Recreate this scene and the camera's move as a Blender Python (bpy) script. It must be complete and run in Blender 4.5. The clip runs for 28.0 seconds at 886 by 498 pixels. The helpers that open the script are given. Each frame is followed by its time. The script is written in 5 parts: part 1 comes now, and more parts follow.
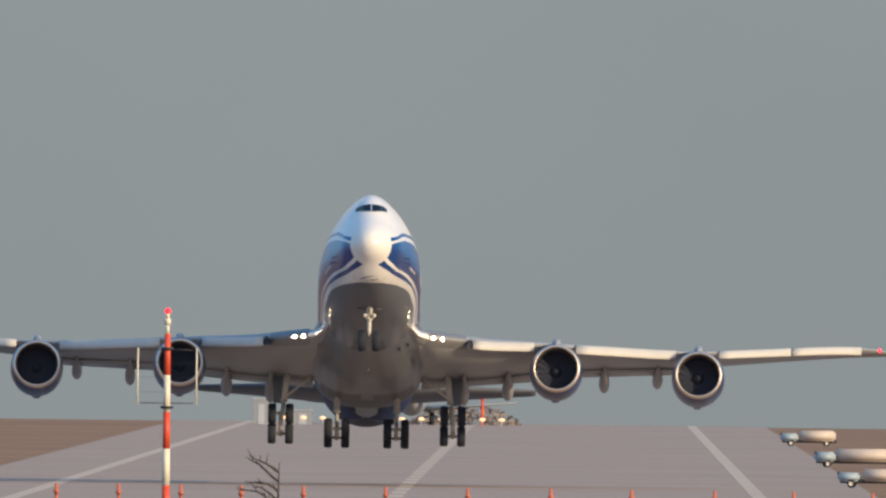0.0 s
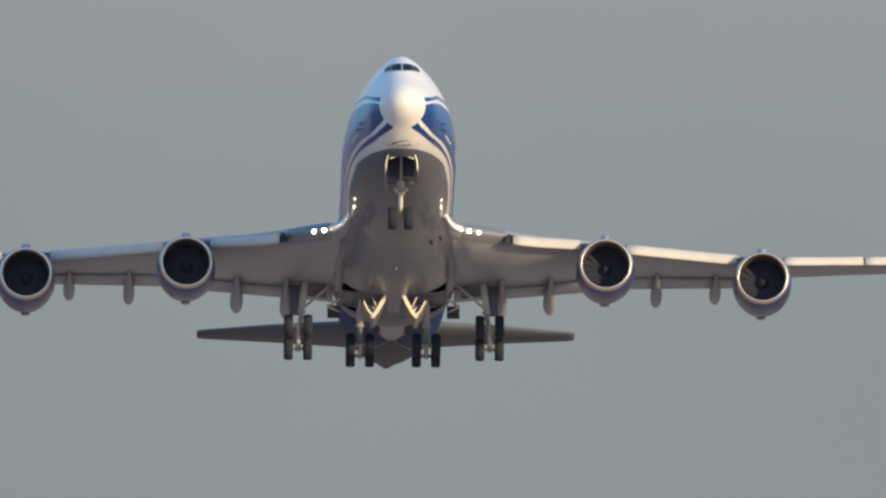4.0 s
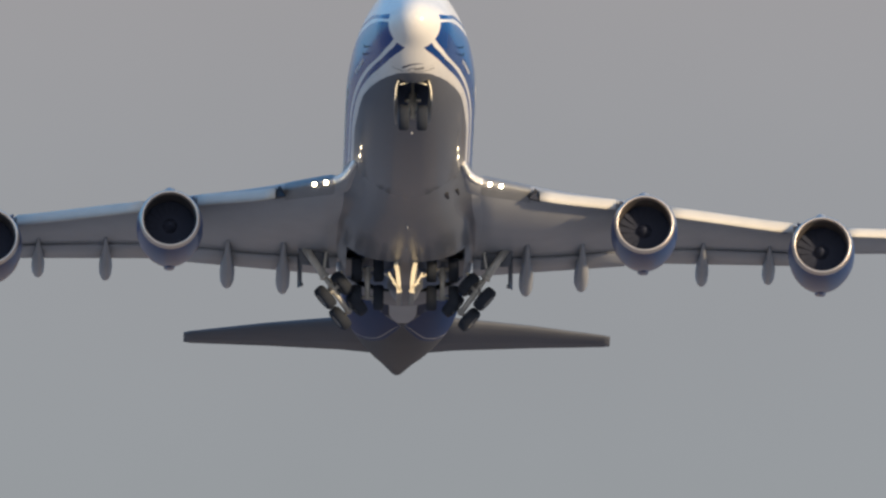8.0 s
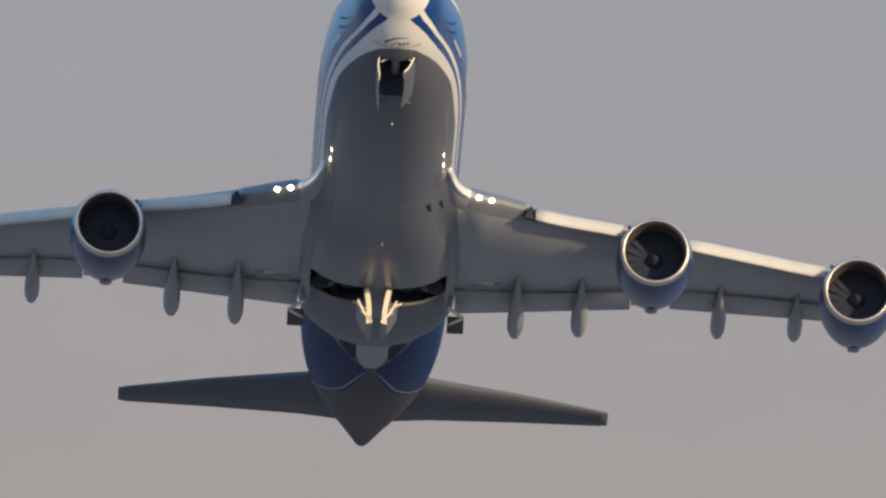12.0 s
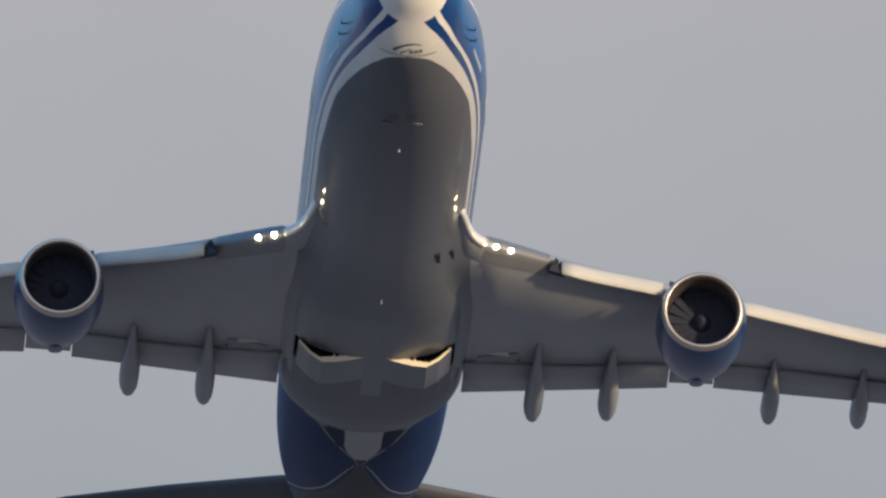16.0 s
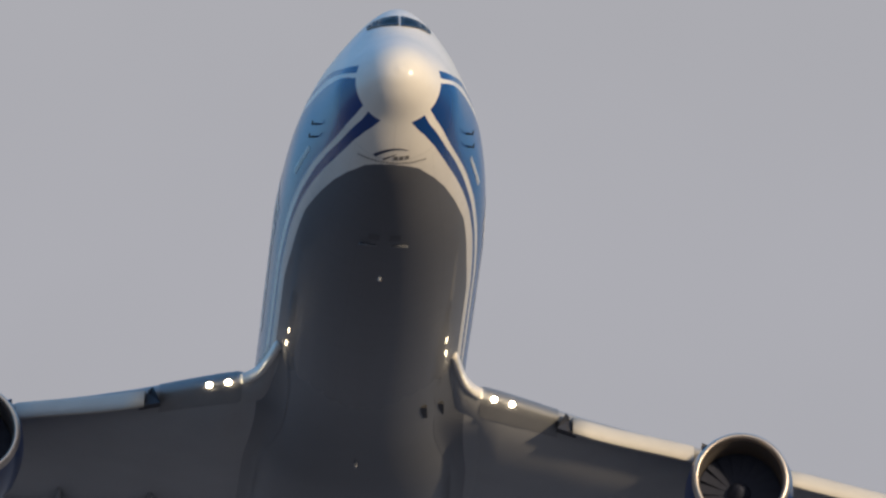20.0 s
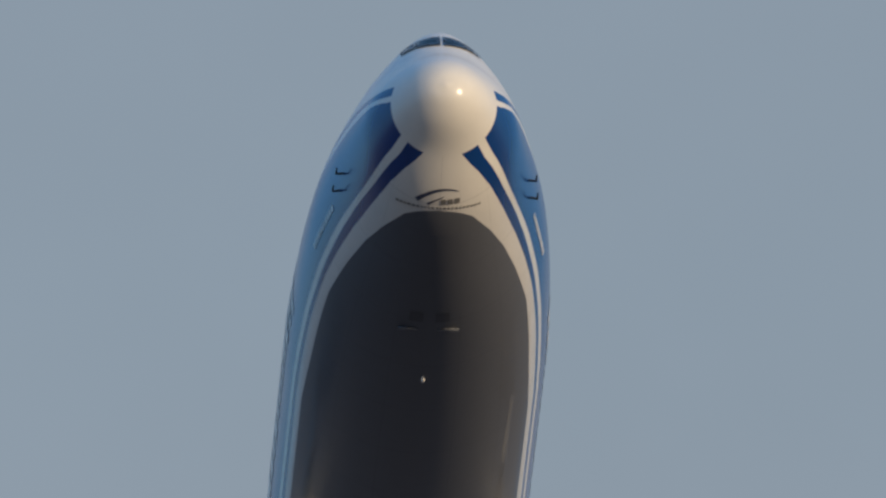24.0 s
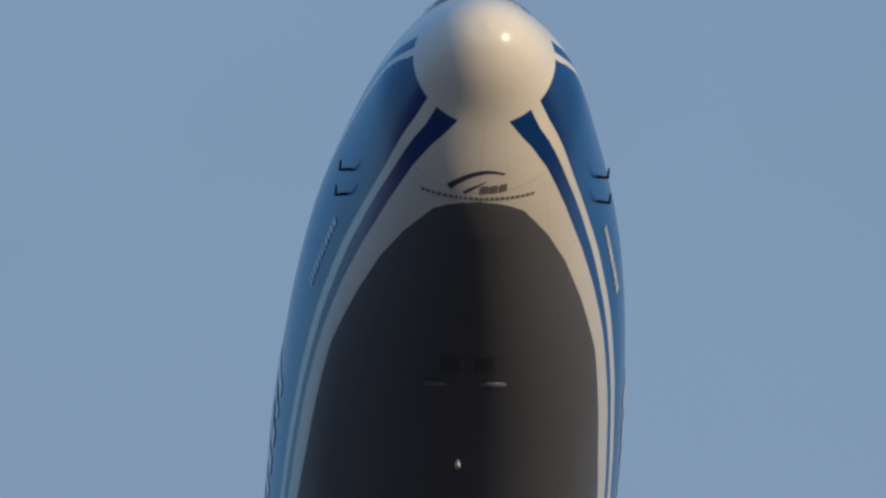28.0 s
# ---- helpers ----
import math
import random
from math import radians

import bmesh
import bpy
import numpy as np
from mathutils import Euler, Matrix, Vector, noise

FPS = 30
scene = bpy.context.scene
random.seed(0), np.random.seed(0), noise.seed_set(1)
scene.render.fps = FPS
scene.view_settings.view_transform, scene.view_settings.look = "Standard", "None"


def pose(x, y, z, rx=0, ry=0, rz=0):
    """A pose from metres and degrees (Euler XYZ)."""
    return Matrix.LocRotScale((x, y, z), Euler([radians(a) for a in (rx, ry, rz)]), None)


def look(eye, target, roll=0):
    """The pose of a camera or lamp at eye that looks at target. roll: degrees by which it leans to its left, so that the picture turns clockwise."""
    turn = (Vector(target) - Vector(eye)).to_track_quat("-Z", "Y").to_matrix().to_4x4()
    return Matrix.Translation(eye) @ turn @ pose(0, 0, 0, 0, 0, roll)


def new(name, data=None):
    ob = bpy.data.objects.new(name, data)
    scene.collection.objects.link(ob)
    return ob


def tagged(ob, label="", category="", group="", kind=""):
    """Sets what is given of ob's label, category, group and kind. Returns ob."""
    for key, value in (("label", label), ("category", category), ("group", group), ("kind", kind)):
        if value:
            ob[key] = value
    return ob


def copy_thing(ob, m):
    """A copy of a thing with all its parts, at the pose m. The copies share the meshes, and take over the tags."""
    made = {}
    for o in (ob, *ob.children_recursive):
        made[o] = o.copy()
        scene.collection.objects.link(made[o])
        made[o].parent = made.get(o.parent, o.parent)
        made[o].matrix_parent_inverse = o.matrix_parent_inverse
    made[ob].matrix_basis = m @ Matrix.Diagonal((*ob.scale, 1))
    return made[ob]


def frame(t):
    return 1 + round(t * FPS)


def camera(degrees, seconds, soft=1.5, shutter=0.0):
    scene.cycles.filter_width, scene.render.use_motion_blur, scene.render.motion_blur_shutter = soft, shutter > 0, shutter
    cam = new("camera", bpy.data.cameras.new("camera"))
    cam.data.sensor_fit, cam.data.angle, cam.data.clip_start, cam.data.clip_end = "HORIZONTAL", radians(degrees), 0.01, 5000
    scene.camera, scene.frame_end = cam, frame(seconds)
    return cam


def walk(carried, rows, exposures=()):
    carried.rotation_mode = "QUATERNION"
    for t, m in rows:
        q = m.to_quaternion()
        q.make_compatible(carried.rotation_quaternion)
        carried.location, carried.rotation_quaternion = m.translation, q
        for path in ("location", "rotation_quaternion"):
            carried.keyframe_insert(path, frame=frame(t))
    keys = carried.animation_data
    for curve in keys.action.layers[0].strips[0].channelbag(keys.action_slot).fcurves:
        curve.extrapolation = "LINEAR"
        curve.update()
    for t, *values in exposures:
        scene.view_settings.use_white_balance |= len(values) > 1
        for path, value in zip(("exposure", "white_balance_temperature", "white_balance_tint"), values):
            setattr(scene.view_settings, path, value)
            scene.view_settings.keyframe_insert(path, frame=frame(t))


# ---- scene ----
H_EYE = 11.2
# seconds, metres of the body reference point, degrees of its attitude
FLIGHT = (
    (0.0, -13.90, 3169.45, 11.20, -9.805, 0.273, 0.380),
    (0.5, -14.44, 3129.50, 12.72, -10.174, 0.734, 0.450),
    (1.0, -14.91, 3089.49, 14.54, -10.618, 1.072, 0.553),
    (1.5, -15.33, 3049.41, 16.65, -11.099, 1.184, 0.621),
    (2.0, -15.70, 3009.24, 19.06, -11.543, 1.039, 0.661),
    (2.5, -16.04, 2968.92, 21.76, -11.856, 0.727, 0.742),
    (3.0, -16.30, 2928.40, 24.75, -12.047, 0.291, 0.865),
    (3.5, -16.48, 2887.64, 28.04, -12.220, -0.136, 0.980),
    (4.0, -16.58, 2846.66, 31.63, -12.507, -0.350, 1.045),
    (4.5, -16.66, 2805.49, 35.51, -12.848, -0.291, 1.036),
    (5.0, -16.76, 2764.23, 39.68, -13.141, -0.100, 0.994),
    (5.5, -16.89, 2722.92, 44.15, -13.418, 0.102, 0.949),
    (6.0, -17.06, 2681.59, 48.91, -13.686, 0.304, 0.906),
    (6.5, -17.25, 2640.21, 53.97, -13.900, 0.472, 0.875),
    (7.0, -17.46, 2598.71, 59.33, -13.867, 0.312, 0.901),
    (7.5, -17.62, 2557.03, 64.82, -13.816, 0.002, 0.956),
    (8.0, -17.75, 2515.21, 70.32, -13.849, -0.117, 1.000),
    (8.5, -17.87, 2473.31, 75.82, -14.040, 0.206, 0.973),
    (9.0, -18.03, 2431.40, 81.32, -14.257, 0.804, 0.907),
    (9.5, -18.25, 2389.54, 86.82, -14.417, 1.360, 0.867),
    (10.0, -18.49, 2347.72, 92.32, -14.460, 1.695, 0.873),
    (10.5, -18.73, 2305.88, 97.82, -14.469, 1.865, 0.918),
    (11.0, -18.93, 2264.00, 103.32, -14.540, 2.033, 0.982),
    (11.5, -19.10, 2222.12, 108.82, -14.518, 2.190, 1.071),
    (12.0, -19.19, 2180.31, 114.32, -14.353, 2.292, 1.188),
    (12.5, -19.21, 2138.59, 119.82, -14.197, 2.298, 1.324),
    (13.0, -19.12, 2096.95, 125.32, -14.269, 2.229, 1.463),
    (13.5, -18.94, 2055.30, 130.82, -14.376, 2.153, 1.601),
    (14.0, -18.66, 2013.65, 136.32, -14.474, 2.077, 1.735),
    (14.5, -18.29, 1972.09, 141.82, -14.549, 2.012, 1.857),
    (15.0, -17.85, 1930.87, 147.32, -14.501, 2.059, 1.931),
    (15.5, -17.37, 1890.23, 152.82, -14.244, 2.122, 1.984),
    (16.0, -16.86, 1850.22, 158.32, -13.895, 2.207, 2.034),
    (16.5, -16.33, 1810.72, 163.83, -13.547, 2.298, 2.081),
    (17.0, -15.79, 1771.52, 169.33, -13.210, 2.429, 2.132),
    (17.5, -15.22, 1732.43, 174.83, -12.901, 2.546, 2.160),
    (18.0, -14.68, 1693.31, 180.33, -12.570, 2.641, 2.146),
    (18.5, -14.15, 1654.10, 185.83, -12.235, 2.699, 2.131),
    (19.0, -13.66, 1614.78, 191.33, -11.975, 2.723, 2.118),
    (19.5, -13.18, 1575.37, 196.83, -11.829, 2.754, 2.136),
    (20.0, -12.69, 1535.97, 202.33, -11.787, 2.759, 2.173),
    (20.5, -12.19, 1496.72, 207.83, -11.798, 2.736, 2.216),
    (21.0, -11.66, 1457.72, 213.33, -11.869, 2.688, 2.264),
    (21.5, -11.11, 1419.02, 218.83, -12.068, 2.593, 2.299),
    (22.0, -10.54, 1380.51, 224.39, -12.333, 2.255, 2.369),
    (22.5, -9.94, 1342.00, 229.94, -12.609, 1.916, 2.438),
    (23.0, -9.33, 1303.41, 235.50, -12.859, 1.527, 2.517),
    (23.5, -8.71, 1264.62, 241.06, -13.059, 1.138, 2.598),
    (24.0, -8.05, 1225.51, 246.56, -13.228, 1.000, 2.630),
    (24.5, -7.36, 1185.96, 252.06, -13.253, 0.864, 2.674),
    (25.0, -6.63, 1145.89, 257.56, -13.153, 0.730, 2.715),
    (25.5, -5.86, 1105.22, 263.00, -13.106, 0.602, 2.746),
    (26.0, -5.06, 1063.88, 268.44, -13.038, 0.517, 2.764),
    (26.5, -4.25, 1021.87, 273.89, -12.960, 0.464, 2.755),
    (27.0, -3.46, 979.26, 279.33, -12.842, 0.422, 2.719),
    (27.5, -2.71, 936.16, 284.83, -12.527, 0.354, 2.654),
    (28.0, -2.00, 892.64, 290.33, -12.132, 0.273, 2.580),
)
# seconds, degrees to the right of the runway axis, degrees above the level
PAN = (
    (0.0, -0.1660, 0.0740),
    (0.5, -0.2081, 0.1004),
    (1.0, -0.2397, 0.1188),
    (1.5, -0.2486, 0.1449),
    (2.0, -0.2559, 0.1919),
    (2.5, -0.2618, 0.2407),
    (3.0, -0.2708, 0.2838),
    (3.5, -0.2771, 0.3172),
    (4.0, -0.2789, 0.3596),
    (4.5, -0.2765, 0.4249),
    (6.5, -0.3264, 0.8354),
    (7.0, -0.3398, 0.9725),
    (7.5, -0.3479, 1.1042),
    (8.0, -0.3623, 1.2373),
    (8.5, -0.3895, 1.3699),
    (9.0, -0.3981, 1.5177),
    (9.5, -0.3982, 1.6888),
    (10.0, -0.3978, 1.8727),
    (10.5, -0.4003, 2.0602),
    (11.0, -0.4079, 2.2430),
    (11.5, -0.4214, 2.4230),
    (12.0, -0.4368, 2.6059),
    (12.5, -0.4484, 2.7992),
    (14.5, -0.4736, 3.6869),
    (15.0, -0.4642, 3.9305),
    (15.5, -0.4572, 4.2014),
    (16.0, -0.4549, 4.4953),
    (16.5, -0.4520, 4.8065),
    (17.0, -0.4388, 5.1403),
    (17.5, -0.4336, 5.4898),
    (18.0, -0.4328, 5.8188),
    (18.5, -0.4234, 6.1326),
    (19.0, -0.4120, 6.4562),
    (19.5, -0.3972, 6.8106),
    (20.0, -0.3807, 7.2089),
    (20.5, -0.3679, 7.6406),
    (21.0, -0.3553, 8.0835),
    (21.5, -0.3506, 8.5395),
    (23.5, -0.3310, 10.5815),
    (24.0, -0.3233, 11.1918),
    (24.5, -0.3139, 11.8425),
    (25.0, -0.3037, 12.5320),
    (25.5, -0.2886, 13.2595),
    (26.0, -0.2700, 14.0387),
    (26.5, -0.2457, 14.8943),
    (27.0, -0.2045, 15.8111),
    (27.5, -0.1474, 16.7755),
    (28.0, -0.1032, 17.9334),
)
cam = camera(1.03, 28.0, 2.5)
walk(cam, [(t, look((0, 0, H_EYE), (math.sin(radians(az)) * math.cos(radians(el)), math.cos(radians(az)) * math.cos(radians(el)),
                                    H_EYE + math.sin(radians(el))), 0.7)) for t, az, el in PAN],
     [(0, 0.40), (3, 0.40), (8, 0.38), (11, 0.34), (15, 0.24), (17, 0.13), (18, 0.05), (20, -0.05), (24, -0.32), (28, -0.36)])

# ---- light ----
SUN_AZ, SUN_EL = 49.5, 15.5         # degrees: to the right of the way back from the camera, above the level
sun_way = Vector((math.sin(radians(SUN_AZ)) * math.cos(radians(SUN_EL)), -math.cos(radians(SUN_AZ)) * math.cos(radians(SUN_EL)), math.sin(radians(SUN_EL))))
sun = new("sun", bpy.data.lights.new("sun", "SUN"))
sun.data.energy, sun.data.angle, sun.data.color = 3.6, radians(3.0), (1.0, 0.765, 0.48)
sun.matrix_world = look(sun_way * 100, (0, 0, 0))

world = bpy.data.worlds.new("sky")
scene.world = world
world.use_nodes = True
wn, wl = world.node_tree.nodes, world.node_tree.links
wn.clear()
sky = wn.new("ShaderNodeTexSky")
sky.sky_type, sky.sun_disc = "NISHITA", False
sky.sun_elevation, sky.sun_rotation = radians(SUN_EL), math.atan2(sun_way.x, sun_way.y)
sky.air_density, sky.dust_density, sky.ozone_density = 1.6, 0.2, 4.0
skyscale = wn.new("ShaderNodeVectorMath")
skyscale.operation = "SCALE"
skyscale.inputs["Scale"].default_value = 0.10
skytint = wn.new("ShaderNodeVectorMath")
skytint.operation = "MULTIPLY"
skytint.inputs[1].default_value = (0.72, 1.0, 1.18)      # the white balance of a low sun leaves the shade blue
tc = wn.new("ShaderNodeTexCoord")
sep = wn.new("ShaderNodeSeparateXYZ")
haze = wn.new("ShaderNodeValToRGB")
cover = wn.new("ShaderNodeMapRange")
mixw = wn.new("ShaderNodeMix")
mixw.data_type = "RGBA"
bg = wn.new("ShaderNodeBackground")
wo = wn.new("ShaderNodeOutputWorld")
wl.new(tc.outputs["Generated"], sep.inputs[0])
# haze near the horizon: grey at the level, faintly rose a little higher, blue above
ramp = haze.color_ramp
mr = wn.new("ShaderNodeMapRange")
mr.inputs["From Min"].default_value, mr.inputs["From Max"].default_value = 0.0, 0.5
wl.new(sep.outputs["Z"], mr.inputs["Value"])
wl.new(mr.outputs[0], haze.inputs[0])
def srgb(r, g, b):
    return tuple((c / 255 / 12.92 if c / 255 <= 0.04045 else ((c / 255 + 0.055) / 1.055) ** 2.4) for c in (r, g, b)) + (1.0,)
stops = ((0.0, (141, 148, 150)), (0.3, (142, 150, 152)), (0.7, (149, 154, 157)), (1.0, (151, 155, 159)), (1.3, (152, 154, 158)), (1.8, (160, 155, 156)), (2.27, (166, 159, 157)), (2.63, (161, 157, 160)), (3.2, (150, 158, 168)),
         (3.95, (158, 165, 174)), (4.5, (170, 172, 178)), (5.15, (177, 175, 178)), (5.8, (164, 164, 169)), (7.2, (173, 173, 180)), (8.1, (170, 170, 174)), (9.6, (155, 163, 172)), (11.1, (141, 156, 170)), (12.45, (140, 154, 169)),
         (13.9, (128, 151, 176)), (15.7, (152, 161, 180)), (17.6, (127, 151, 178)), (30.0, (105, 142, 190)))
while len(ramp.elements) < len(stops):
    ramp.elements.new(0.5)
for e, (deg, c) in zip(ramp.elements, stops):
    k = 2.0 ** -float(np.interp(deg, (0.0, 1.3, 2.3, 3.95, 5.15, 7.2, 11.1, 17.6), (0.40, 0.38, 0.34, 0.24, 0.14, -0.04, -0.28, -0.36)))
    e.position, e.color = math.sin(radians(deg)) / 0.5, [v * k for v in srgb(*c)[:3]] + [1.0]
cover.inputs["From Min"].default_value, cover.inputs["From Max"].default_value = 0.30, 0.55
cover.inputs["To Min"].default_value, cover.inputs["To Max"].default_value = 1.0, 0.25
wl.new(sep.outputs["Z"], cover.inputs["Value"])
wl.new(sky.outputs[0], skyscale.inputs[0])
# the haze bank lies over the runway's far end; to the sides and behind, the plain sky takes over
side = wn.new("ShaderNodeMapRange")
side.interpolation_type = "SMOOTHSTEP"
side.inputs["From Min"].default_value, side.inputs["From Max"].default_value = 0.55, 0.86
side.inputs["To Min"].default_value, side.inputs["To Max"].default_value = 0.08, 1.0
off = wn.new("ShaderNodeMath")
off.operation = "ABSOLUTE"
wl.new(sep.outputs["X"], off.inputs[0])
ahead = wn.new("ShaderNodeMath")
ahead.operation = "SUBTRACT"
wl.new(sep.outputs["Y"], ahead.inputs[0])
wl.new(off.outputs[0], ahead.inputs[1])
wl.new(ahead.outputs[0], side.inputs["Value"])
both = wn.new("ShaderNodeMath")
both.operation = "MULTIPLY"
wl.new(cover.outputs[0], both.inputs[0])
wl.new(side.outputs[0], both.inputs[1])
mottle = wn.new("ShaderNodeTexNoise")
mottle.inputs["Scale"].default_value, mottle.inputs["Detail"].default_value = 90.0, 4.0
wl.new(tc.outputs["Generated"], mottle.inputs["Vector"])
mottle_range = wn.new("ShaderNodeMapRange")
mottle_range.inputs["From Min"].default_value, mottle_range.inputs["From Max"].default_value = 0.3, 0.7
mottle_range.inputs["To Min"].default_value, mottle_range.inputs["To Max"].default_value = 0.975, 1.025
wl.new(mottle.outputs["Fac"], mottle_range.inputs["Value"])
thin = wn.new("ShaderNodeVectorMath")
thin.operation = "SCALE"
wl.new(haze.outputs[0], thin.inputs[0])
wl.new(mottle_range.outputs[0], thin.inputs["Scale"])
wl.new(both.outputs[0], mixw.inputs["Factor"])
wl.new(skyscale.outputs[0], skytint.inputs[0])
# away from the sun the clear sky is a strong blue down to the level; towards it lies a pale glare
clear = wn.new("ShaderNodeMix")
clear.data_type = "RGBA"
clear.inputs["Factor"].default_value = 0.7
clear.inputs["B"].default_value = (0.10, 0.34, 0.70, 1.0)
wl.new(skytint.outputs[0], clear.inputs["A"])
toward = wn.new("ShaderNodeVectorMath")
toward.operation = "DOT_PRODUCT"
toward.inputs[1].default_value = (0.56, -0.81, 0.16)
wl.new(tc.outputs["Generated"], toward.inputs[0])
glare = wn.new("ShaderNodeMapRange")
glare.interpolation_type = "SMOOTHSTEP"
glare.inputs["From Min"].default_value, glare.inputs["From Max"].default_value = -0.05, 0.65
glare.inputs["To Min"].default_value, glare.inputs["To Max"].default_value = 0.0, 0.9
wl.new(toward.outputs["Value"], glare.inputs["Value"])
pale = wn.new("ShaderNodeMix")
pale.data_type = "RGBA"
pale.inputs["B"].default_value = (0.60, 0.59, 0.60, 1.0)
wl.new(glare.outputs[0], pale.inputs["Factor"])
wl.new(clear.outputs["Result"], pale.inputs["A"])
wl.new(pale.outputs["Result"], mixw.inputs["A"])
wl.new(thin.outputs[0], mixw.inputs["B"])
wl.new(mixw.outputs["Result"], bg.inputs["Color"])
bg.inputs["Strength"].default_value = 1.0
wl.new(bg.outputs[0], wo.inputs[0])

# ---- materials ----
def material(name, color, rough=0.5, metal=0.0, var=0.12, scale=2.0, fine=40.0, bump=0.0, emit=0.0, spec=0.5, coat=0.0):
    m = bpy.data.materials.new(name)
    m.use_nodes = True
    n, l = m.node_tree.nodes, m.node_tree.links
    b = n["Principled BSDF"]
    b.inputs["Roughness"].default_value, b.inputs["Metallic"].default_value = rough, metal
    b.inputs["Specular IOR Level"].default_value = spec
    b.inputs["Coat Weight"].default_value = coat
    b.inputs["Coat Roughness"].default_value = 0.02
    c = (*color, 1.0)
    t = n.new("ShaderNodeTexCoord")
    n1, n2 = n.new("ShaderNodeTexNoise"), n.new("ShaderNodeTexNoise")
    n1.inputs["Scale"].default_value, n2.inputs["Scale"].default_value = scale, fine
    n1.inputs["Detail"].default_value, n2.inputs["Detail"].default_value = 5, 3
    for k in (n1, n2):
        l.new(t.outputs["Object"], k.inputs["Vector"])
    add = n.new("ShaderNodeMath")
    add.operation = "ADD"
    l.new(n1.outputs["Fac"], add.inputs[0])
    l.new(n2.outputs["Fac"], add.inputs[1])
    rng = n.new("ShaderNodeMapRange")
    rng.inputs["From Min"].default_value, rng.inputs["From Max"].default_value = 0.6, 1.4
    rng.inputs["To Min"].default_value, rng.inputs["To Max"].default_value = 1 - var, 1 + var
    l.new(add.outputs[0], rng.inputs["Value"])
    mul = n.new("ShaderNodeVectorMath")
    mul.operation = "SCALE"
    mul.inputs[0].default_value = color
    l.new(rng.outputs[0], mul.inputs["Scale"])
    l.new(mul.outputs[0], b.inputs["Base Color"])
    if bump:
        bp = n.new("ShaderNodeBump")
        bp.inputs["Strength"].default_value, bp.inputs["Distance"].default_value = bump, 0.02
        l.new(n2.outputs["Fac"], bp.inputs["Height"])
        l.new(bp.outputs[0], b.inputs["Normal"])
    if emit:
        b.inputs["Emission Color"].default_value, b.inputs["Emission Strength"].default_value = c, emit
    return m


WHITE, BLUE, GREY = (0.73, 0.705, 0.665), (0.003, 0.040, 0.182), (0.112, 0.119, 0.138)
m_white = material("white_paint", WHITE, 0.3, coat=0.3, var=0.05)
m_blue = material("blue_paint", (0.006, 0.032, 0.125), 0.35, coat=0.25, var=0.08)
m_grey = material("grey_paint", (0.118, 0.127, 0.148), 0.32, var=0.08, scale=0.6, spec=0.45, coat=0.08)
m_matt = material("matt_grey_paint", GREY, 0.45, var=0.08, scale=0.6, spec=0.35)
m_tailplane = material("dull_tailplane_paint", (0.095, 0.102, 0.120), 0.6, var=0.10, scale=0.6, spec=0.18)
m_plate = material("drain_plate_paint", (0.062, 0.067, 0.08), 0.5, var=0.1)
m_edge = material("bare_metal_edge", (0.25, 0.255, 0.265), 0.5, 0.5, var=0.08)
m_rib = material("dark_rib_paint", (0.022, 0.024, 0.034), 0.7, var=0.1)
m_wing = material("wing_grey_paint", (0.285, 0.293, 0.312), 0.42, var=0.10, scale=0.7)
m_slat = material("pale_slat_paint", (0.50, 0.485, 0.455), 0.6, var=0.08, scale=1.0)
m_lip = material("polished_inlet_lip", (0.66, 0.58, 0.51), 0.42, 1.0, var=0.05)
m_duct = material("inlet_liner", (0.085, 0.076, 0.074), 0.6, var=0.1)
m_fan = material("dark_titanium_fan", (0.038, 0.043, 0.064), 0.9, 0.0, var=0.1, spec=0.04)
m_exhaust = material("burnt_exhaust_metal", (0.16, 0.13, 0.11), 0.45, 0.9, var=0.2)
# raised and blued: distance haze is put into the rubber's colour
m_tyre = material("hazed_tyre_rubber", (0.027, 0.032, 0.043), 0.85, var=0.2, bump=0.2, spec=0.25)
m_gear = material("gear_leg_paint", (0.56, 0.53, 0.47), 0.45, var=0.15, scale=5)
# sunlight put into a cream colour, for front door rims, links and brackets
m_suncream = material("sunlit_edge_cream", (0.90, 0.81, 0.61), 0.5, var=0.1)
m_bay = material("wheel_bay_primer", (0.42, 0.48, 0.62), 0.7, var=0.25)
# darker than the body bay: the nose bay's shade is in the colour
m_nosebay = material("shaded_nose_bay", (0.11, 0.13, 0.19), 0.7, var=0.25, spec=0.2)
m_inner = material("gear_door_inner_grey", (0.27, 0.265, 0.25), 0.55, var=0.15)
m_glass = material("cockpit_glass", (0.010, 0.014, 0.024), 0.12, var=0.02, spec=0.3)
m_lamp = material("landing_light_glow", (1.0, 0.80, 0.52), 0.3, emit=42.0)
m_navy = material("navy_paint", (0.004, 0.013, 0.045), 0.6, var=0.08, spec=0.2)
m_hub = material("wheel_hub_paint", (0.22, 0.21, 0.20), 0.5, var=0.15, scale=5)
m_steel = material("dark_fittings", (0.05, 0.05, 0.055), 0.5, 0.5)
m_logo = material("logo_grey_blue", (0.04, 0.052, 0.10), 0.4, var=0.05)
m_line = material("line_grey", (0.19, 0.185, 0.18), 0.4, var=0.05)
m_letter = material("lettering_grey", (0.17, 0.165, 0.16), 0.4, var=0.05)
m_navred = material("red_navigation_glow", (1.0, 0.03, 0.05), 0.3, emit=2.2)

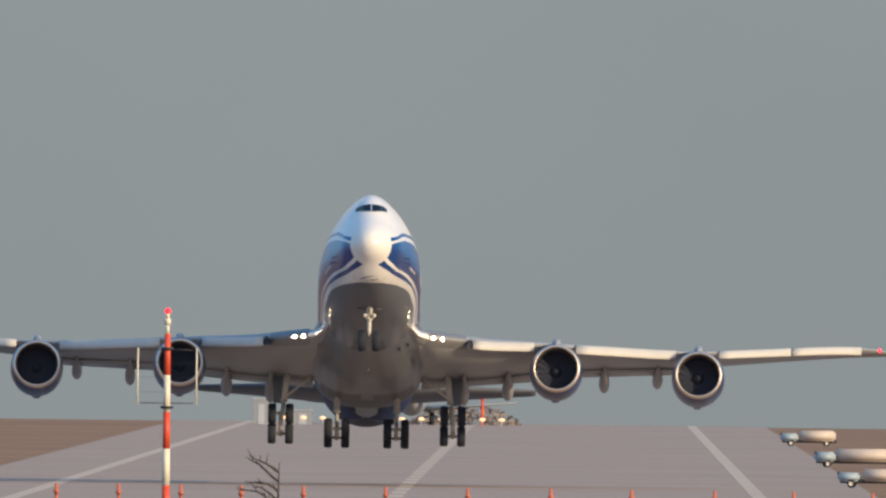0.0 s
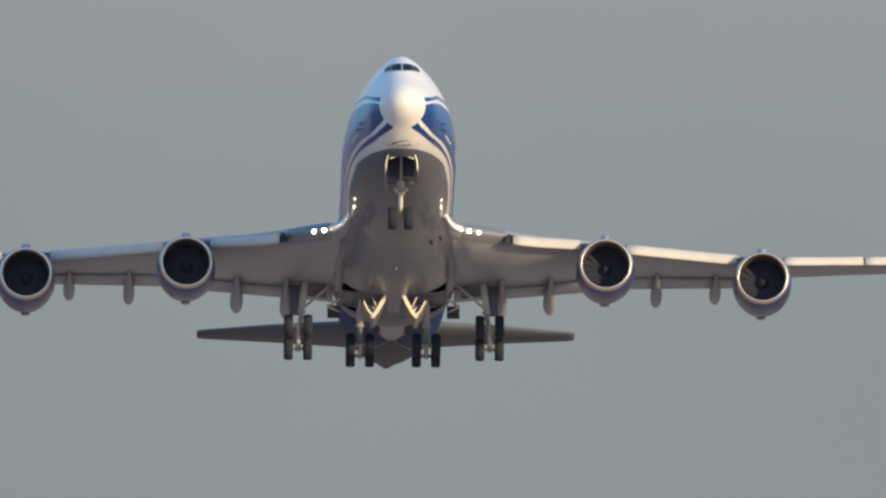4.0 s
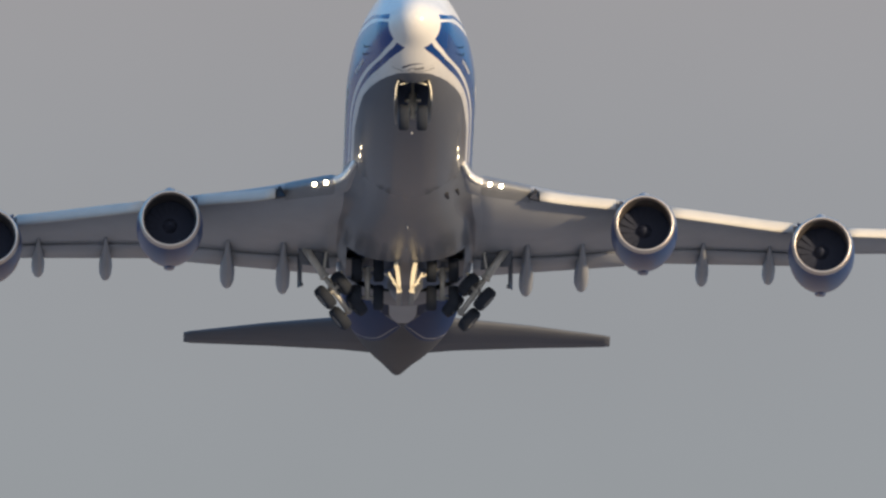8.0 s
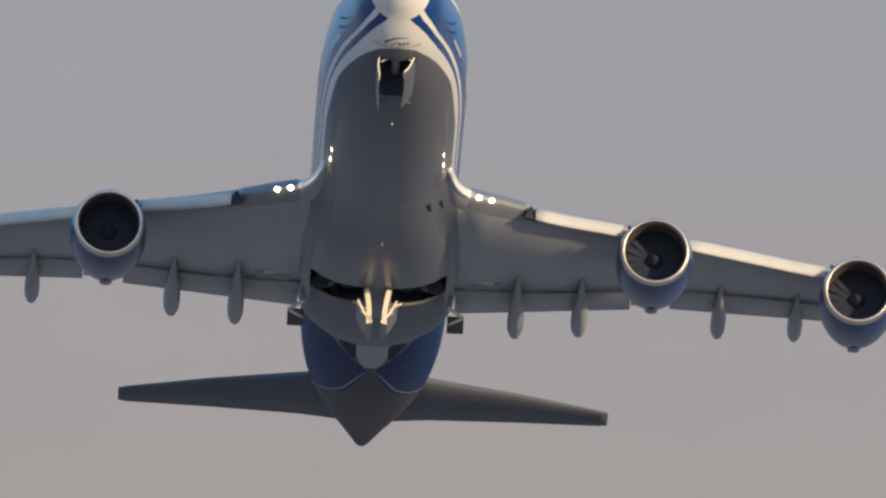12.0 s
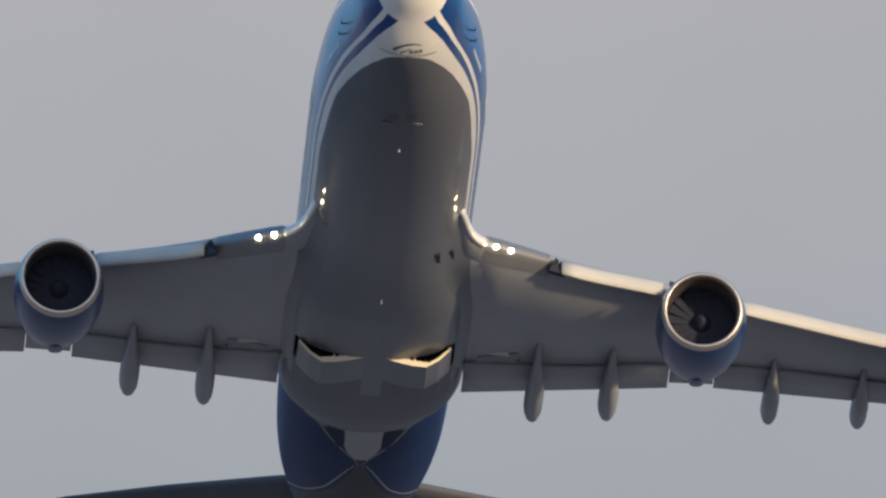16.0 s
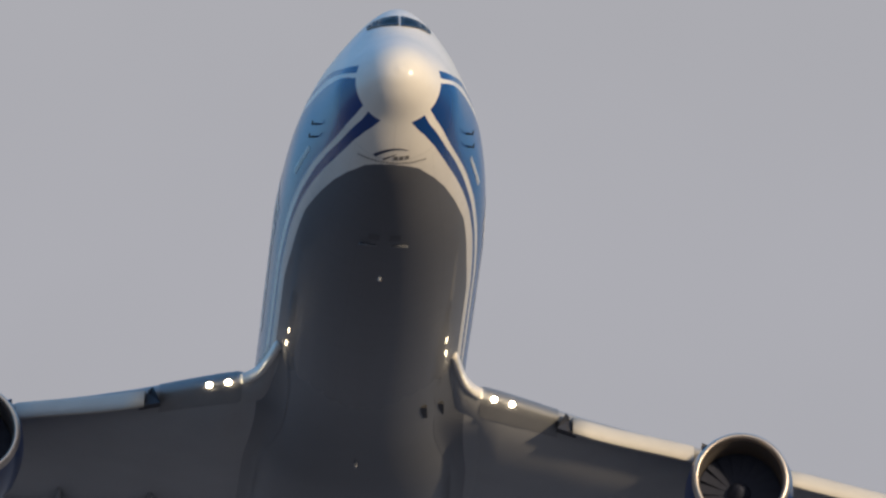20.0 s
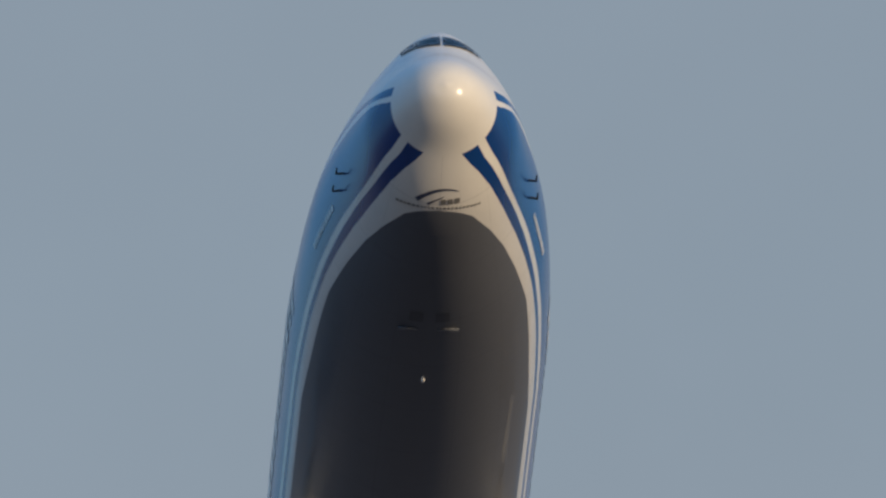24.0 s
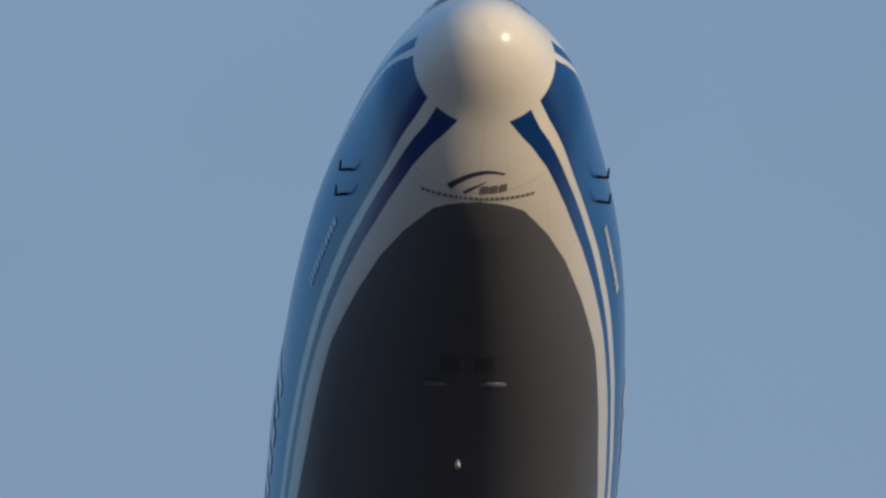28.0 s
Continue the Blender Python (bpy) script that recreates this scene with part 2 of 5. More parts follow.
# ---- mesh helpers ----
def part(name, bm, mat, parent=None, label="", smooth=True):
    me = bpy.data.meshes.new(name)
    bm.normal_update()
    for f in bm.faces:
        f.smooth = smooth
    bm.to_mesh(me)
    bm.free()
    for m in (mat if isinstance(mat, (list, tuple)) else (mat,)):
        me.materials.append(m)
    ob = new(name, me)
    if parent:
        ob.parent = parent
    if label:
        tagged(ob, label)
    return ob


def loft(bm, rings, cap=True, closed=True, mat=0):
    rows = [[bm.verts.new(p) for p in r] for r in rings]
    n = len(rings[0])
    for a, b in zip(rows, rows[1:]):
        for i in range(n if closed else n - 1):
            f = bm.faces.new((a[i], a[(i + 1) % n], b[(i + 1) % n], b[i]))
            f.material_index = mat
    if cap and closed:
        bm.faces.new(rows[0][::-1]).material_index = mat
        bm.faces.new(rows[-1]).material_index = mat
    return rows


def box(bm, c, s, m=None, bevel=0.0):
    r = bmesh.ops.create_cube(bm, size=1.0, matrix=(m or Matrix()) @ Matrix.Translation(c) @ Matrix.Diagonal((*s, 1)))
    if bevel:
        es = {e for v in r["verts"] for e in v.link_edges}
        bmesh.ops.bevel(bm, geom=list(es), offset=bevel, segments=2, affect="EDGES")
    return r


def tube(bm, a, b, r0, r1=None, n=12, mat=0):
    a, b = Vector(a), Vector(b)
    r1 = r0 if r1 is None else r1
    d = (b - a).normalized()
    u = d.orthogonal().normalized()
    v = d.cross(u)
    ring = lambda p, r: [p + (u * math.cos(k * 2 * math.pi / n) + v * math.sin(k * 2 * math.pi / n)) * r for k in range(n)]
    return loft(bm, [ring(a, r0), ring(b, r1)], mat=mat)


def revolve(bm, prof, c, n=48, mats=None, axis="y"):
    """A body of revolution about a line along y (or x) through c; prof: (distance along, radius)."""
    rings = []
    for d, r in prof:
        ring = []
        for k in range(n):
            t = 2 * math.pi * k / n
            ring.append((c[0] + r * math.cos(t), c[1] + d, c[2] + r * math.sin(t)) if axis == "y" else (c[0] + d, c[1] + r * math.cos(t), c[2] + r * math.sin(t)))
        rings.append(ring)
    rows = [[bm.verts.new(p) for p in r] for r in rings]
    for j, (a, b) in enumerate(zip(rows, rows[1:])):
        for i in range(n):
            f = bm.faces.new((a[i], a[(i + 1) % n], b[(i + 1) % n], b[i]))
            if mats:
                f.material_index = mats[j]
    return rows


def fix(bm):
    bmesh.ops.recalc_face_normals(bm, faces=bm.faces)
    return bm


def curve(points):
    """A smooth monotone curve through (x, value) points, as a function."""
    xs, vs = np.array([p[0] for p in points], float), np.array([p[1] for p in points], float)
    h, d = np.diff(xs), np.diff(vs) / np.diff(xs)
    m = np.zeros(len(xs))
    for i in range(1, len(xs) - 1):
        if d[i - 1] * d[i] > 0:
            w1, w2 = 2 * h[i] + h[i - 1], h[i] + 2 * h[i - 1]
            m[i] = (w1 + w2) / (w1 / d[i - 1] + w2 / d[i])
    m[0], m[-1] = d[0], d[-1]

    def at(x):
        x = min(max(x, xs[0]), xs[-1])
        i = min(int(np.searchsorted(xs, x, "right")) - 1, len(xs) - 2)
        t = (x - xs[i]) / h[i]
        return float(vs[i] * (1 + 2 * t) * (1 - t) ** 2 + h[i] * m[i] * t * (1 - t) ** 2 + vs[i + 1] * t * t * (3 - 2 * t) + h[i] * m[i + 1] * t * t * (t - 1))
    return at


# ---- the aircraft: x to its left wing, y from the nose tip aft, z up from the widest line of the body ----
REF = Vector((0, 27, 0))
plane = new("cargo_airliner")
plane.empty_display_size = 3
tagged(plane, "white and blue four-engined cargo jumbo jet climbing with landing lights on", "aircraft")

half_width = curve([(0, 0), (0.06, 0.30), (0.2, 0.55), (0.5, 0.86), (1.2, 1.29), (2.4, 1.823), (3.5, 2.053), (5.1, 2.335), (7, 2.677), (9, 2.961), (12, 3.178), (16, 3.29),
                    (48, 3.27), (52, 3.2), (56, 3.0), (60, 2.62), (65, 1.92), (70, 1.05), (72.5, 0.55), (73.4, 0.36)])
crown = curve([(0, -0.1), (0.06, 0.19), (0.2, 0.43), (0.5, 0.74), (1.2, 1.211), (2.4, 1.896), (3.8, 2.92), (5.2, 3.676), (6.3, 3.92), (8, 4.287), (10, 4.46), (14, 4.44), (17, 4.28),
               (20, 3.9), (23, 3.48), (26, 3.27), (30, 3.25), (56, 3.25), (62, 3.12), (67, 2.78), (71, 2.15), (73.4, 1.45)])
belly = curve([(0, -0.1), (0.06, -0.39), (0.2, -0.62), (0.5, -0.92), (0.85, -1.14), (1.2, -1.33), (1.8, -1.76), (2.4, -2.14), (3.1, -2.45), (4, -2.68), (6, -2.97), (8, -3.12), (10.8, -3.21), (14, -3.28), (18, -3.3), (47, -3.3), (52, -3.05), (56, -2.55),
               (60, -1.9), (65, -0.95), (70, 0.1), (73.4, 0.72)])
middle = curve([(0, -0.1), (3, -0.08), (8, 0), (50, 0), (58, 0.25), (65, 0.75), (70, 1.05), (73.4, 1.1)])
pinch = curve([(0, 0.0), (1.5, 0.145), (3, 0.287), (5, 0.322), (8, 0.278), (14, 0.138), (24, 0.0), (74, 0.0)])


def skin(y, th, out=0.0):
    """The point of the body's skin at station y and th degrees from the keel (left side positive)."""
    w, zt, zb, zc = half_width(y), crown(y), belly(y), middle(y)
    s, c = math.sin(radians(th)), math.cos(radians(th))
    x, z = w * s, (zc - (zc - zb) * c if c > 0 else zc - (zt - zc) * c)
    if c <= 0:
        x = w * s * (1 - pinch(y) * c * c)
    if out:
        n = Vector((s / max(w, 0.1), 0, -c / max((zc - zb) if c > 0 else (zt - zc), 0.1))).normalized()
        x, z = x + n.x * out, z + n.z * out
    return Vector((x, y, z))

# fuselage, with the nose wheel bay and the body gear bays left open
BAY0, BAY1, BAYW = 3.6, 7.2, 0.85
WB0, WBM, WB1 = 34.0, 36.6, 40.0
stations = sorted(set([round(0.012 * k * k, 4) for k in range(1, 17)] + [3.4, BAY0, 4.2, 4.8, 5.4, 6.0, 6.6, BAY1, 8.0, 8.8, 9.6, 10.4, 11.2, 12, 13, 14, 15.5, 17, 18.5, 20, 21.5, 23, 24.5, 26, 28, 31, WB0, 36, 38, WB1]
                      + [43 + k for k in range(0, 31)] + [73.4]))
NB, NS = 14, 72


def bay_angle(y):
    return math.degrees(math.asin(min(BAYW / max(half_width(y), 0.01), 0.46)))


def ring_angles(y):
    d = bay_angle(y)
    up = [d * k / NB for k in range(NB)] + [d + (180 - d) * k / NS for k in range(NS + 1)]
    return up + [-a for a in up[-2:0:-1]]


def build_fuselage():
    bm = bmesh.new()
    uv = bm.loops.layers.uv.new("station_angle")
    tip = bm.verts.new((0, 0, -0.1))
    rows, angs = [], []
    for y in stations:
        a = ring_angles(y)
        angs.append(a)
        rows.append([bm.verts.new(skin(y, t)) for t in a])
    n = len(rows[0])

    def face(vs, cs):
        f = bm.faces.new(vs)
        for l, c in zip(f.loops, cs):
            l[uv].uv = (c[0], abs(c[1]))
    for i in range(n):
        k = (i + 1) % n
        face((tip, rows[0][k], rows[0][i]), ((0, angs[0][i]), (stations[0], angs[0][k]), (stations[0], angs[0][i])))
    for j in range(len(rows) - 1):
        y0, y1 = stations[j], stations[j + 1]
        for i in range(n):
            k = (i + 1) % n
            if y0 >= BAY0 - 1e-6 and y1 <= BAY1 + 1e-6 and (i < NB or i >= n - NB):
                continue
            if y0 >= WB0 - 1e-6 and y1 <= WB1 + 1e-6 and max(abs(angs[j][i]), abs(angs[j][k])) < 66:
                continue
            face((rows[j][i], rows[j][k], rows[j + 1][k], rows[j + 1][i]), ((y0, angs[j][i]), (y0, angs[j][k]), (y1, angs[j + 1][k]), (y1, angs[j + 1][i])))
    bm.faces.new(rows[-1])
    bmesh.ops.recalc_face_normals(bm, faces=bm.faces)
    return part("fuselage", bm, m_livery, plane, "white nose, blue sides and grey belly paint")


def livery():
    """White nose and crown, blue sides with pinstripes, grey belly: bounds in degrees from the keel along the body."""
    m = material("livery_paint", WHITE, 0.25, coat=0.6, var=0.04)
    n, l = m.node_tree.nodes, m.node_tree.links
    b = n["Principled BSDF"]
    uvn = n.new("ShaderNodeUVMap")
    uvn.uv_map = "station_angle"
    sp = n.new("ShaderNodeSeparateXYZ")
    l.new(uvn.outputs[0], sp.inputs[0])

    def math_node(op, a, c, clamp=False):
        k = n.new("ShaderNodeMath")
        k.operation, k.use_clamp = op, clamp
        for i, v in enumerate((a, c)):
            if isinstance(v, (int, float)):
                k.inputs[i].default_value = v
            else:
                l.new(v, k.inputs[i])
        return k.outputs[0]

    lg = math_node("DIVIDE", math_node("LOGARITHM", math_node("ADD", math_node("MAXIMUM", sp.outputs[0], 0.0), 1.0), 2.0), 6.3)

    def bound(points):
        r = n.new("ShaderNodeValToRGB")
        f = curve(points)
        pos = lambda y: math.log2(y + 1) / 6.3
        ys = [p[0] for p in points]
        while len(ys) < 31:
            k = max(range(len(ys) - 1), key=lambda i: pos(ys[i + 1]) - pos(ys[i]))
            ys.insert(k + 1, (ys[k] + ys[k + 1]) / 2)
        while len(r.color_ramp.elements) < len(ys):
            r.color_ramp.elements.new(0.5)
        for y, e in zip(ys, r.color_ramp.elements):
            e.position = pos(y)
            v = f(y) / 180
            e.color = (v, v, v, 1)
        l.new(lg, r.inputs[0])
        return math_node("MULTIPLY", r.outputs[0], 180.0)

    def above(f, soft=0.25):
        return math_node("ADD", math_node("DIVIDE", math_node("SUBTRACT", sp.outputs[1], f), soft * 2), 0.5, True)
    col = None

    def mix(fac, a, c):
        k = n.new("ShaderNodeMix")
        k.data_type = "RGBA"
        l.new(fac, k.inputs["Factor"])
        for name, v in (("A", a), ("B", c)):
            if isinstance(v, tuple):
                k.inputs[name].default_value = (*v, 1)
            else:
                l.new(v, k.inputs[name])
        return k.outputs["Result"]
    gloss = above(bound(GREY_EDGE))
    col = mix(gloss, GREY, WHITE)
    for i, (pts, c) in enumerate(zip(STRIPES, (BLUE, WHITE, BLUE, WHITE, BLUE, WHITE, BLUE, WHITE))):
        fac = above(bound(pts))
        if i == 3:
            fac = math_node("MULTIPLY", fac, math_node("LESS_THAN", sp.outputs[0], 42.0))
        col = mix(fac, col, c)
    # the radome is white all round
    rad = math_node("ADD", math_node("DIVIDE", math_node("SUBTRACT", sp.outputs[0], bound_y(math_node, sp)), 0.03), 0.5, True)
    col = mix(rad, WHITE, col)
    # the grey belly and the tail are matt, the rest polished
    gloss = math_node("MAXIMUM", gloss, math_node("SUBTRACT", 1.0, rad))
    gloss = math_node("MULTIPLY", gloss, math_node("SUBTRACT", 1.0, math_node("MULTIPLY", math_node("DIVIDE", math_node("SUBTRACT", sp.outputs[0], 40.0), 6.0, True), 0.95)))
    near = math_node("DIVIDE", math_node("SUBTRACT", sp.outputs[0], 7.0), 14.0, True)
    worn = math_node("MULTIPLY", math_node("MULTIPLY", near, math_node("LESS_THAN", sp.outputs[0], 44.0)), math_node("SUBTRACT", 1.0, gloss))
    l.new(math_node("ADD", math_node("MULTIPLY", gloss, 0.30), math_node("MULTIPLY", worn, 0.42)), b.inputs["Coat Weight"])
    l.new(math_node("SUBTRACT", 0.5, math_node("MULTIPLY", gloss, 0.24)), b.inputs["Roughness"])
    tail = math_node("DIVIDE", math_node("SUBTRACT", sp.outputs[0], 40.0), 5.0, True)
    l.new(math_node("MULTIPLY", math_node("ADD", 0.3, math_node("MULTIPLY", gloss, 0.2)), math_node("SUBTRACT", 1.0, math_node("MULTIPLY", tail, 0.75))), b.inputs["Specular IOR Level"])
    # faint seams between the skin panels
    seam = math_node("ADD", math_node("LESS_THAN", math_node("FRACT", math_node("DIVIDE", sp.outputs[0], 2.54), 0.0), 0.010), math_node("LESS_THAN", math_node("FRACT", math_node("DIVIDE", math_node("ADD", sp.outputs[1], 7.0), 23.0), 0.0), 0.012), True)
    away = math_node("GREATER_THAN", sp.outputs[0], 2.0)
    fade = math_node("SUBTRACT", 1.0, math_node("MULTIPLY", math_node("MULTIPLY", seam, away), 0.16))
    dim = n.new("ShaderNodeVectorMath")
    dim.operation = "SCALE"
    l.new(col, dim.inputs[0])
    # shade on the underside of the tail, darkened into the colour
    tail_shade = math_node("MULTIPLY", math_node("DIVIDE", math_node("SUBTRACT", sp.outputs[0], 41.0), 4.0, True), math_node("DIVIDE", math_node("SUBTRACT", 95.0, sp.outputs[1]), 35.0, True))
    l.new(math_node("MULTIPLY", fade, math_node("SUBTRACT", 1.0, math_node("MULTIPLY", tail_shade, 0.52))), dim.inputs["Scale"])
    out = b.inputs["Base Color"].links[0].from_node
    l.new(dim.outputs[0], out.inputs[0])
    return m


def bound_y(math_node, sp):
    return math_node("ADD", 1.31, math_node("MULTIPLY", math_node("COSINE", math_node("MULTIPLY", sp.outputs[1], math.pi / 90), 0.0), 0.055))


GREY_EDGE = [(0, 0.0), (2.72, 0.0), (2.74, 5), (2.79, 11), (2.9, 17.5), (3.1, 25), (3.5, 31), (4.15, 38.5), (5.3, 46.5), (6.9, 52), (9.1, 56.5), (13, 58), (16, 60), (40.5, 60), (41.5, 58), (43, 48), (44.5, 36), (46, 23), (47.1, 12), (48.4, 0.0), (49.5, 4), (53, 17), (55.5, 31), (58, 52), (60.4, 68), (64, 95), (73.4, 150)]
BLUE_LOW = [(0, 20.5), (1.37, 20.5), (1.93, 34), (2.5, 42), (3.8, 51), (5.5, 57.5), (7.1, 60.5), (9.25, 62.5), (12.1, 64), (16, 64.5), (40.5, 64.5), (41.5, 61), (43, 49.7), (44.5, 37.4), (46, 24.3), (47.1, 13.1), (48.4, 0.5), (49.5, 4), (53, 17), (55.5, 31), (58, 52), (60.4, 68), (64, 95), (73.4, 150)]
TAIL_WHITE = [(0, 180), (48.2, 180), (48.5, 2), (49.5, 7.5), (53, 21.5), (55.5, 36), (58, 57.5), (60.4, 73.5), (64, 100), (73.4, 152)]
TAIL_BLUE = [(0, 180), (48.2, 180), (48.5, 2.7), (49.5, 8.5), (53, 22.9), (55.5, 37.7), (58, 59.5), (60.4, 75.7), (64, 102), (73.4, 154)]
WHITE_LOW = [(0, 40.5), (1.36, 40.5), (2.06, 47.5), (3.16, 55), (4.78, 61.7), (6, 64), (9.5, 65.6), (12.3, 66.7), (16, 67.2), (73.4, 67.2)]
BLUE_MAIN = [(0, 51), (1.35, 51), (2.1, 55), (3.2, 60), (4.9, 65.7), (6.3, 68.2), (9.8, 69.2), (13, 70), (16, 70), (73.4, 70)]
WHITE_HIGH = [(0, 91), (1.15, 91), (1.7, 97), (2.4, 101), (4, 103), (10, 106), (44, 108), (58, 112), (73.4, 160)]
BLUE_HIGH = [(0, 98.5), (1.1, 98.5), (1.7, 102), (2.4, 105.5), (4, 107.5), (10, 110), (44, 112), (58, 116), (73.4, 165)]
WHITE_CROWN = [(0, 110), (1.2, 110), (1.9, 111.5), (3.8, 111.7), (10, 114), (44, 116), (58, 120), (73.4, 170)]
STRIPES = (BLUE_LOW, TAIL_WHITE, TAIL_BLUE, WHITE_LOW, BLUE_MAIN, WHITE_HIGH, BLUE_HIGH, WHITE_CROWN)
m_livery = livery()
fuselage = build_fuselage()

# nose wheel bay and doors
bm = bmesh.new()
ringf = lambda y, top: [Vector((-BAYW, y, skin(y, -bay_angle(y)).z)), Vector((-BAYW, y, top)), Vector((BAYW, y, top)), Vector((BAYW, y, skin(y, bay_angle(y)).z))]
rows = loft(bm, [ringf(y, -1.3 + 0.1 * (y - BAY0)) for y in (BAY0, 4.8, 6.0, BAY1)], closed=False, cap=False)
for y, r in ((BAY0, rows[0]), (BAY1, rows[-1])):
    # the end walls reach down to the curve of the belly
    arc = [bm.verts.new(skin(y, bay_angle(y) * k / 7, -0.03)) for k in range(6, -7, -1)]
    bm.faces.new(list(r) + arc)
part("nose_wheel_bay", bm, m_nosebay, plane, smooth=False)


def skin_door(name, ys, ths, hinge, mats):
    bm = bmesh.new()
    grid = lambda o: [[bm.verts.new(skin(y, t(y), o) - hinge) for t in ths] for y in ys]
    a, b = grid(0.0), grid(-0.07)
    for g, mi in ((a, 0), (b, 1)):
        for r0, r1 in zip(g, g[1:]):
            for i in range(len(r0) - 1):
                bm.faces.new((r0[i], r0[i + 1], r1[i + 1], r1[i])).material_index = mi
    rim = lambda g: [bm.verts.new(v.co) for v in g[0] + [r[-1] for r in g[1:]] + g[-1][-2::-1] + [r[0] for r in g[-2:0:-1]]]
    ra, rb = rim(a), rim(b)
    for i in range(len(ra)):
        k = (i + 1) % len(ra)
        bm.faces.new((ra[i], ra[k], rb[k], rb[i])).material_index = 2 if k < len(ths) else 1
    ob = part(name, bm, mats, plane)
    ob.location = hinge
    return ob


m_belly = material("matt_belly_paint", GREY, 0.5, var=0.04, spec=0.3)
nose_doors = []
for s in (1, -1):
    ys = [y for y in stations if BAY0 - 1e-6 <= y <= BAY1 + 1e-6]
    ths = [(lambda y, k=k: s * bay_angle(y) * k / NB) for k in range(NB + 1)]
    axis = skin(BAY1, s * bay_angle(BAY1)) - skin(BAY0, s * bay_angle(BAY0))
    hinge = skin((BAY0 + BAY1) / 2, s * bay_angle((BAY0 + BAY1) / 2))
    leaf = skin_door("nose_gear_door", ys, ths, hinge, (m_belly, m_inner, m_suncream))
    nose_doors.append((s, axis.normalized(), leaf))
    bm = bmesh.new()
    q = skin(3.74, s * bay_angle(3.74)) - hinge + Vector((-s * 0.22, 0, 0.08))
    tube(bm, q, q + Vector((s * 0.16, 0.18, 0.46)), 0.045, n=8)
    part("door_link", fix(bm), m_suncream, leaf)

# wing-to-body fairing with the body gear bays
fair_w = curve([(19.5, 2.9), (23, 2.95), (26, 3.12), (28, 3.38), (30, 3.62), (36, 3.7), (42, 3.58), (45, 3.2), (47.6, 2.6)])
fair_b = curve([(19.5, -3.35), (23, -3.42), (27, -3.6), (31, -3.76), (38, -3.8), (43, -3.66), (46, -3.4), (49, -3.05)])
FRAC = (0, 0.105, 0.25, 0.40, 0.54, 0.68, 0.82, 0.9, 0.955, 0.99, 1.0, 1.01)


def fair_at(y, f, s=1, lift=0.0):
    """A point of the fairing: it grows smoothly out of the body's skin and dies away into it."""
    w, zb = fair_w(y), fair_b(y)
    u = min(max((y - 20.5) / 10.0, 0), 1)
    v = min(max((45.8 - y) / 4.2, 0), 1)
    grow = u * u * (3 - 2 * u) * v * v * (3 - 2 * v)
    base = skin(y, math.degrees(math.asin(min(f, 1))) + (8 if f > 1 else 0), -0.03)
    if f > 1:
        full = Vector((min(w, 3.0), y, -0.35))
    else:
        full = Vector((f * w, y, -0.9 + (zb + 0.9) * (1 - f ** 2.7) ** (1 / 2.7)))
    p = base.lerp(full, grow)
    return Vector((s * p.x, y, p.z + lift))


def fair(y, k, s=1, lift=0.0):
    return fair_at(y, FRAC[k], s, lift)


fys = [20.5, 21, 21.5, 22.2, 23, 24.5, 26, 27, 28, 29, 30, 31, 32.5, WB0, 35.3, WBM, 38.5, WB1, 41.5, 42.5, 43.3, 44.0, 44.6, 45.2, 45.8]
bm = bmesh.new()
cols = [(k, 1) for k in range(len(FRAC))]
ring = [(k, -1) for k in range(len(FRAC) - 1, 0, -1)] + cols
grid = [[bm.verts.new(fair(y, k, s)) for k, s in ring] for y in fys]
for j in range(len(fys) - 1):
    for i in range(len(ring) - 1):
        (k0, s0), (k1, s1) = ring[i], ring[i + 1]
        inbay = fys[j] >= WB0 - 1e-6 and fys[j + 1] <= WB1 + 1e-6 and 1 <= min(k0, k1) and max(k0, k1) <= 6
        if not inbay:
            bm.faces.new((grid[j][i], grid[j][i + 1], grid[j + 1][i + 1], grid[j + 1][i])).material_index = int(fys[j] > 38)
bmesh.ops.recalc_face_normals(bm, faces=bm.faces)
part("belly_fairing", bm, (m_grey, m_matt), plane, "smooth grey wing root fairing")
bm = bmesh.new()
for s in (1, -1):
    rr = [[fair(y, 1, s), fair(y, 1, s) + Vector((0, 0, 1.7)), Vector((s * 3.05, y, -2.0)), fair(y, 6, s)] for y in (WB0, 37, WB1)]
    rows = loft(bm, rr, closed=False, cap=False)
    for r in (rows[0], rows[-1]):
        bm.faces.new(r)
bay = part("body_wheel_bay", bm, m_bay, plane, smooth=False)
for s in (1, -1):
    for a, b in (((0.75, -3.5), (1.2, -2.5)), ((1.2, -2.5), (1.7, -3.25)), ((1.7, -3.25), (2.0, -2.5)), ((0.8, -2.75), (2.3, -2.95)), ((2.3, -3.1), (1.9, -2.4))):
        bm = bmesh.new()
        tube(bm, (s * a[0], WB0 + 0.35, a[1]), (s * b[0], WB0 + 0.55, b[1]), 0.035, n=8)
        part("door_link", bm, m_suncream, bay)
body_doors = []
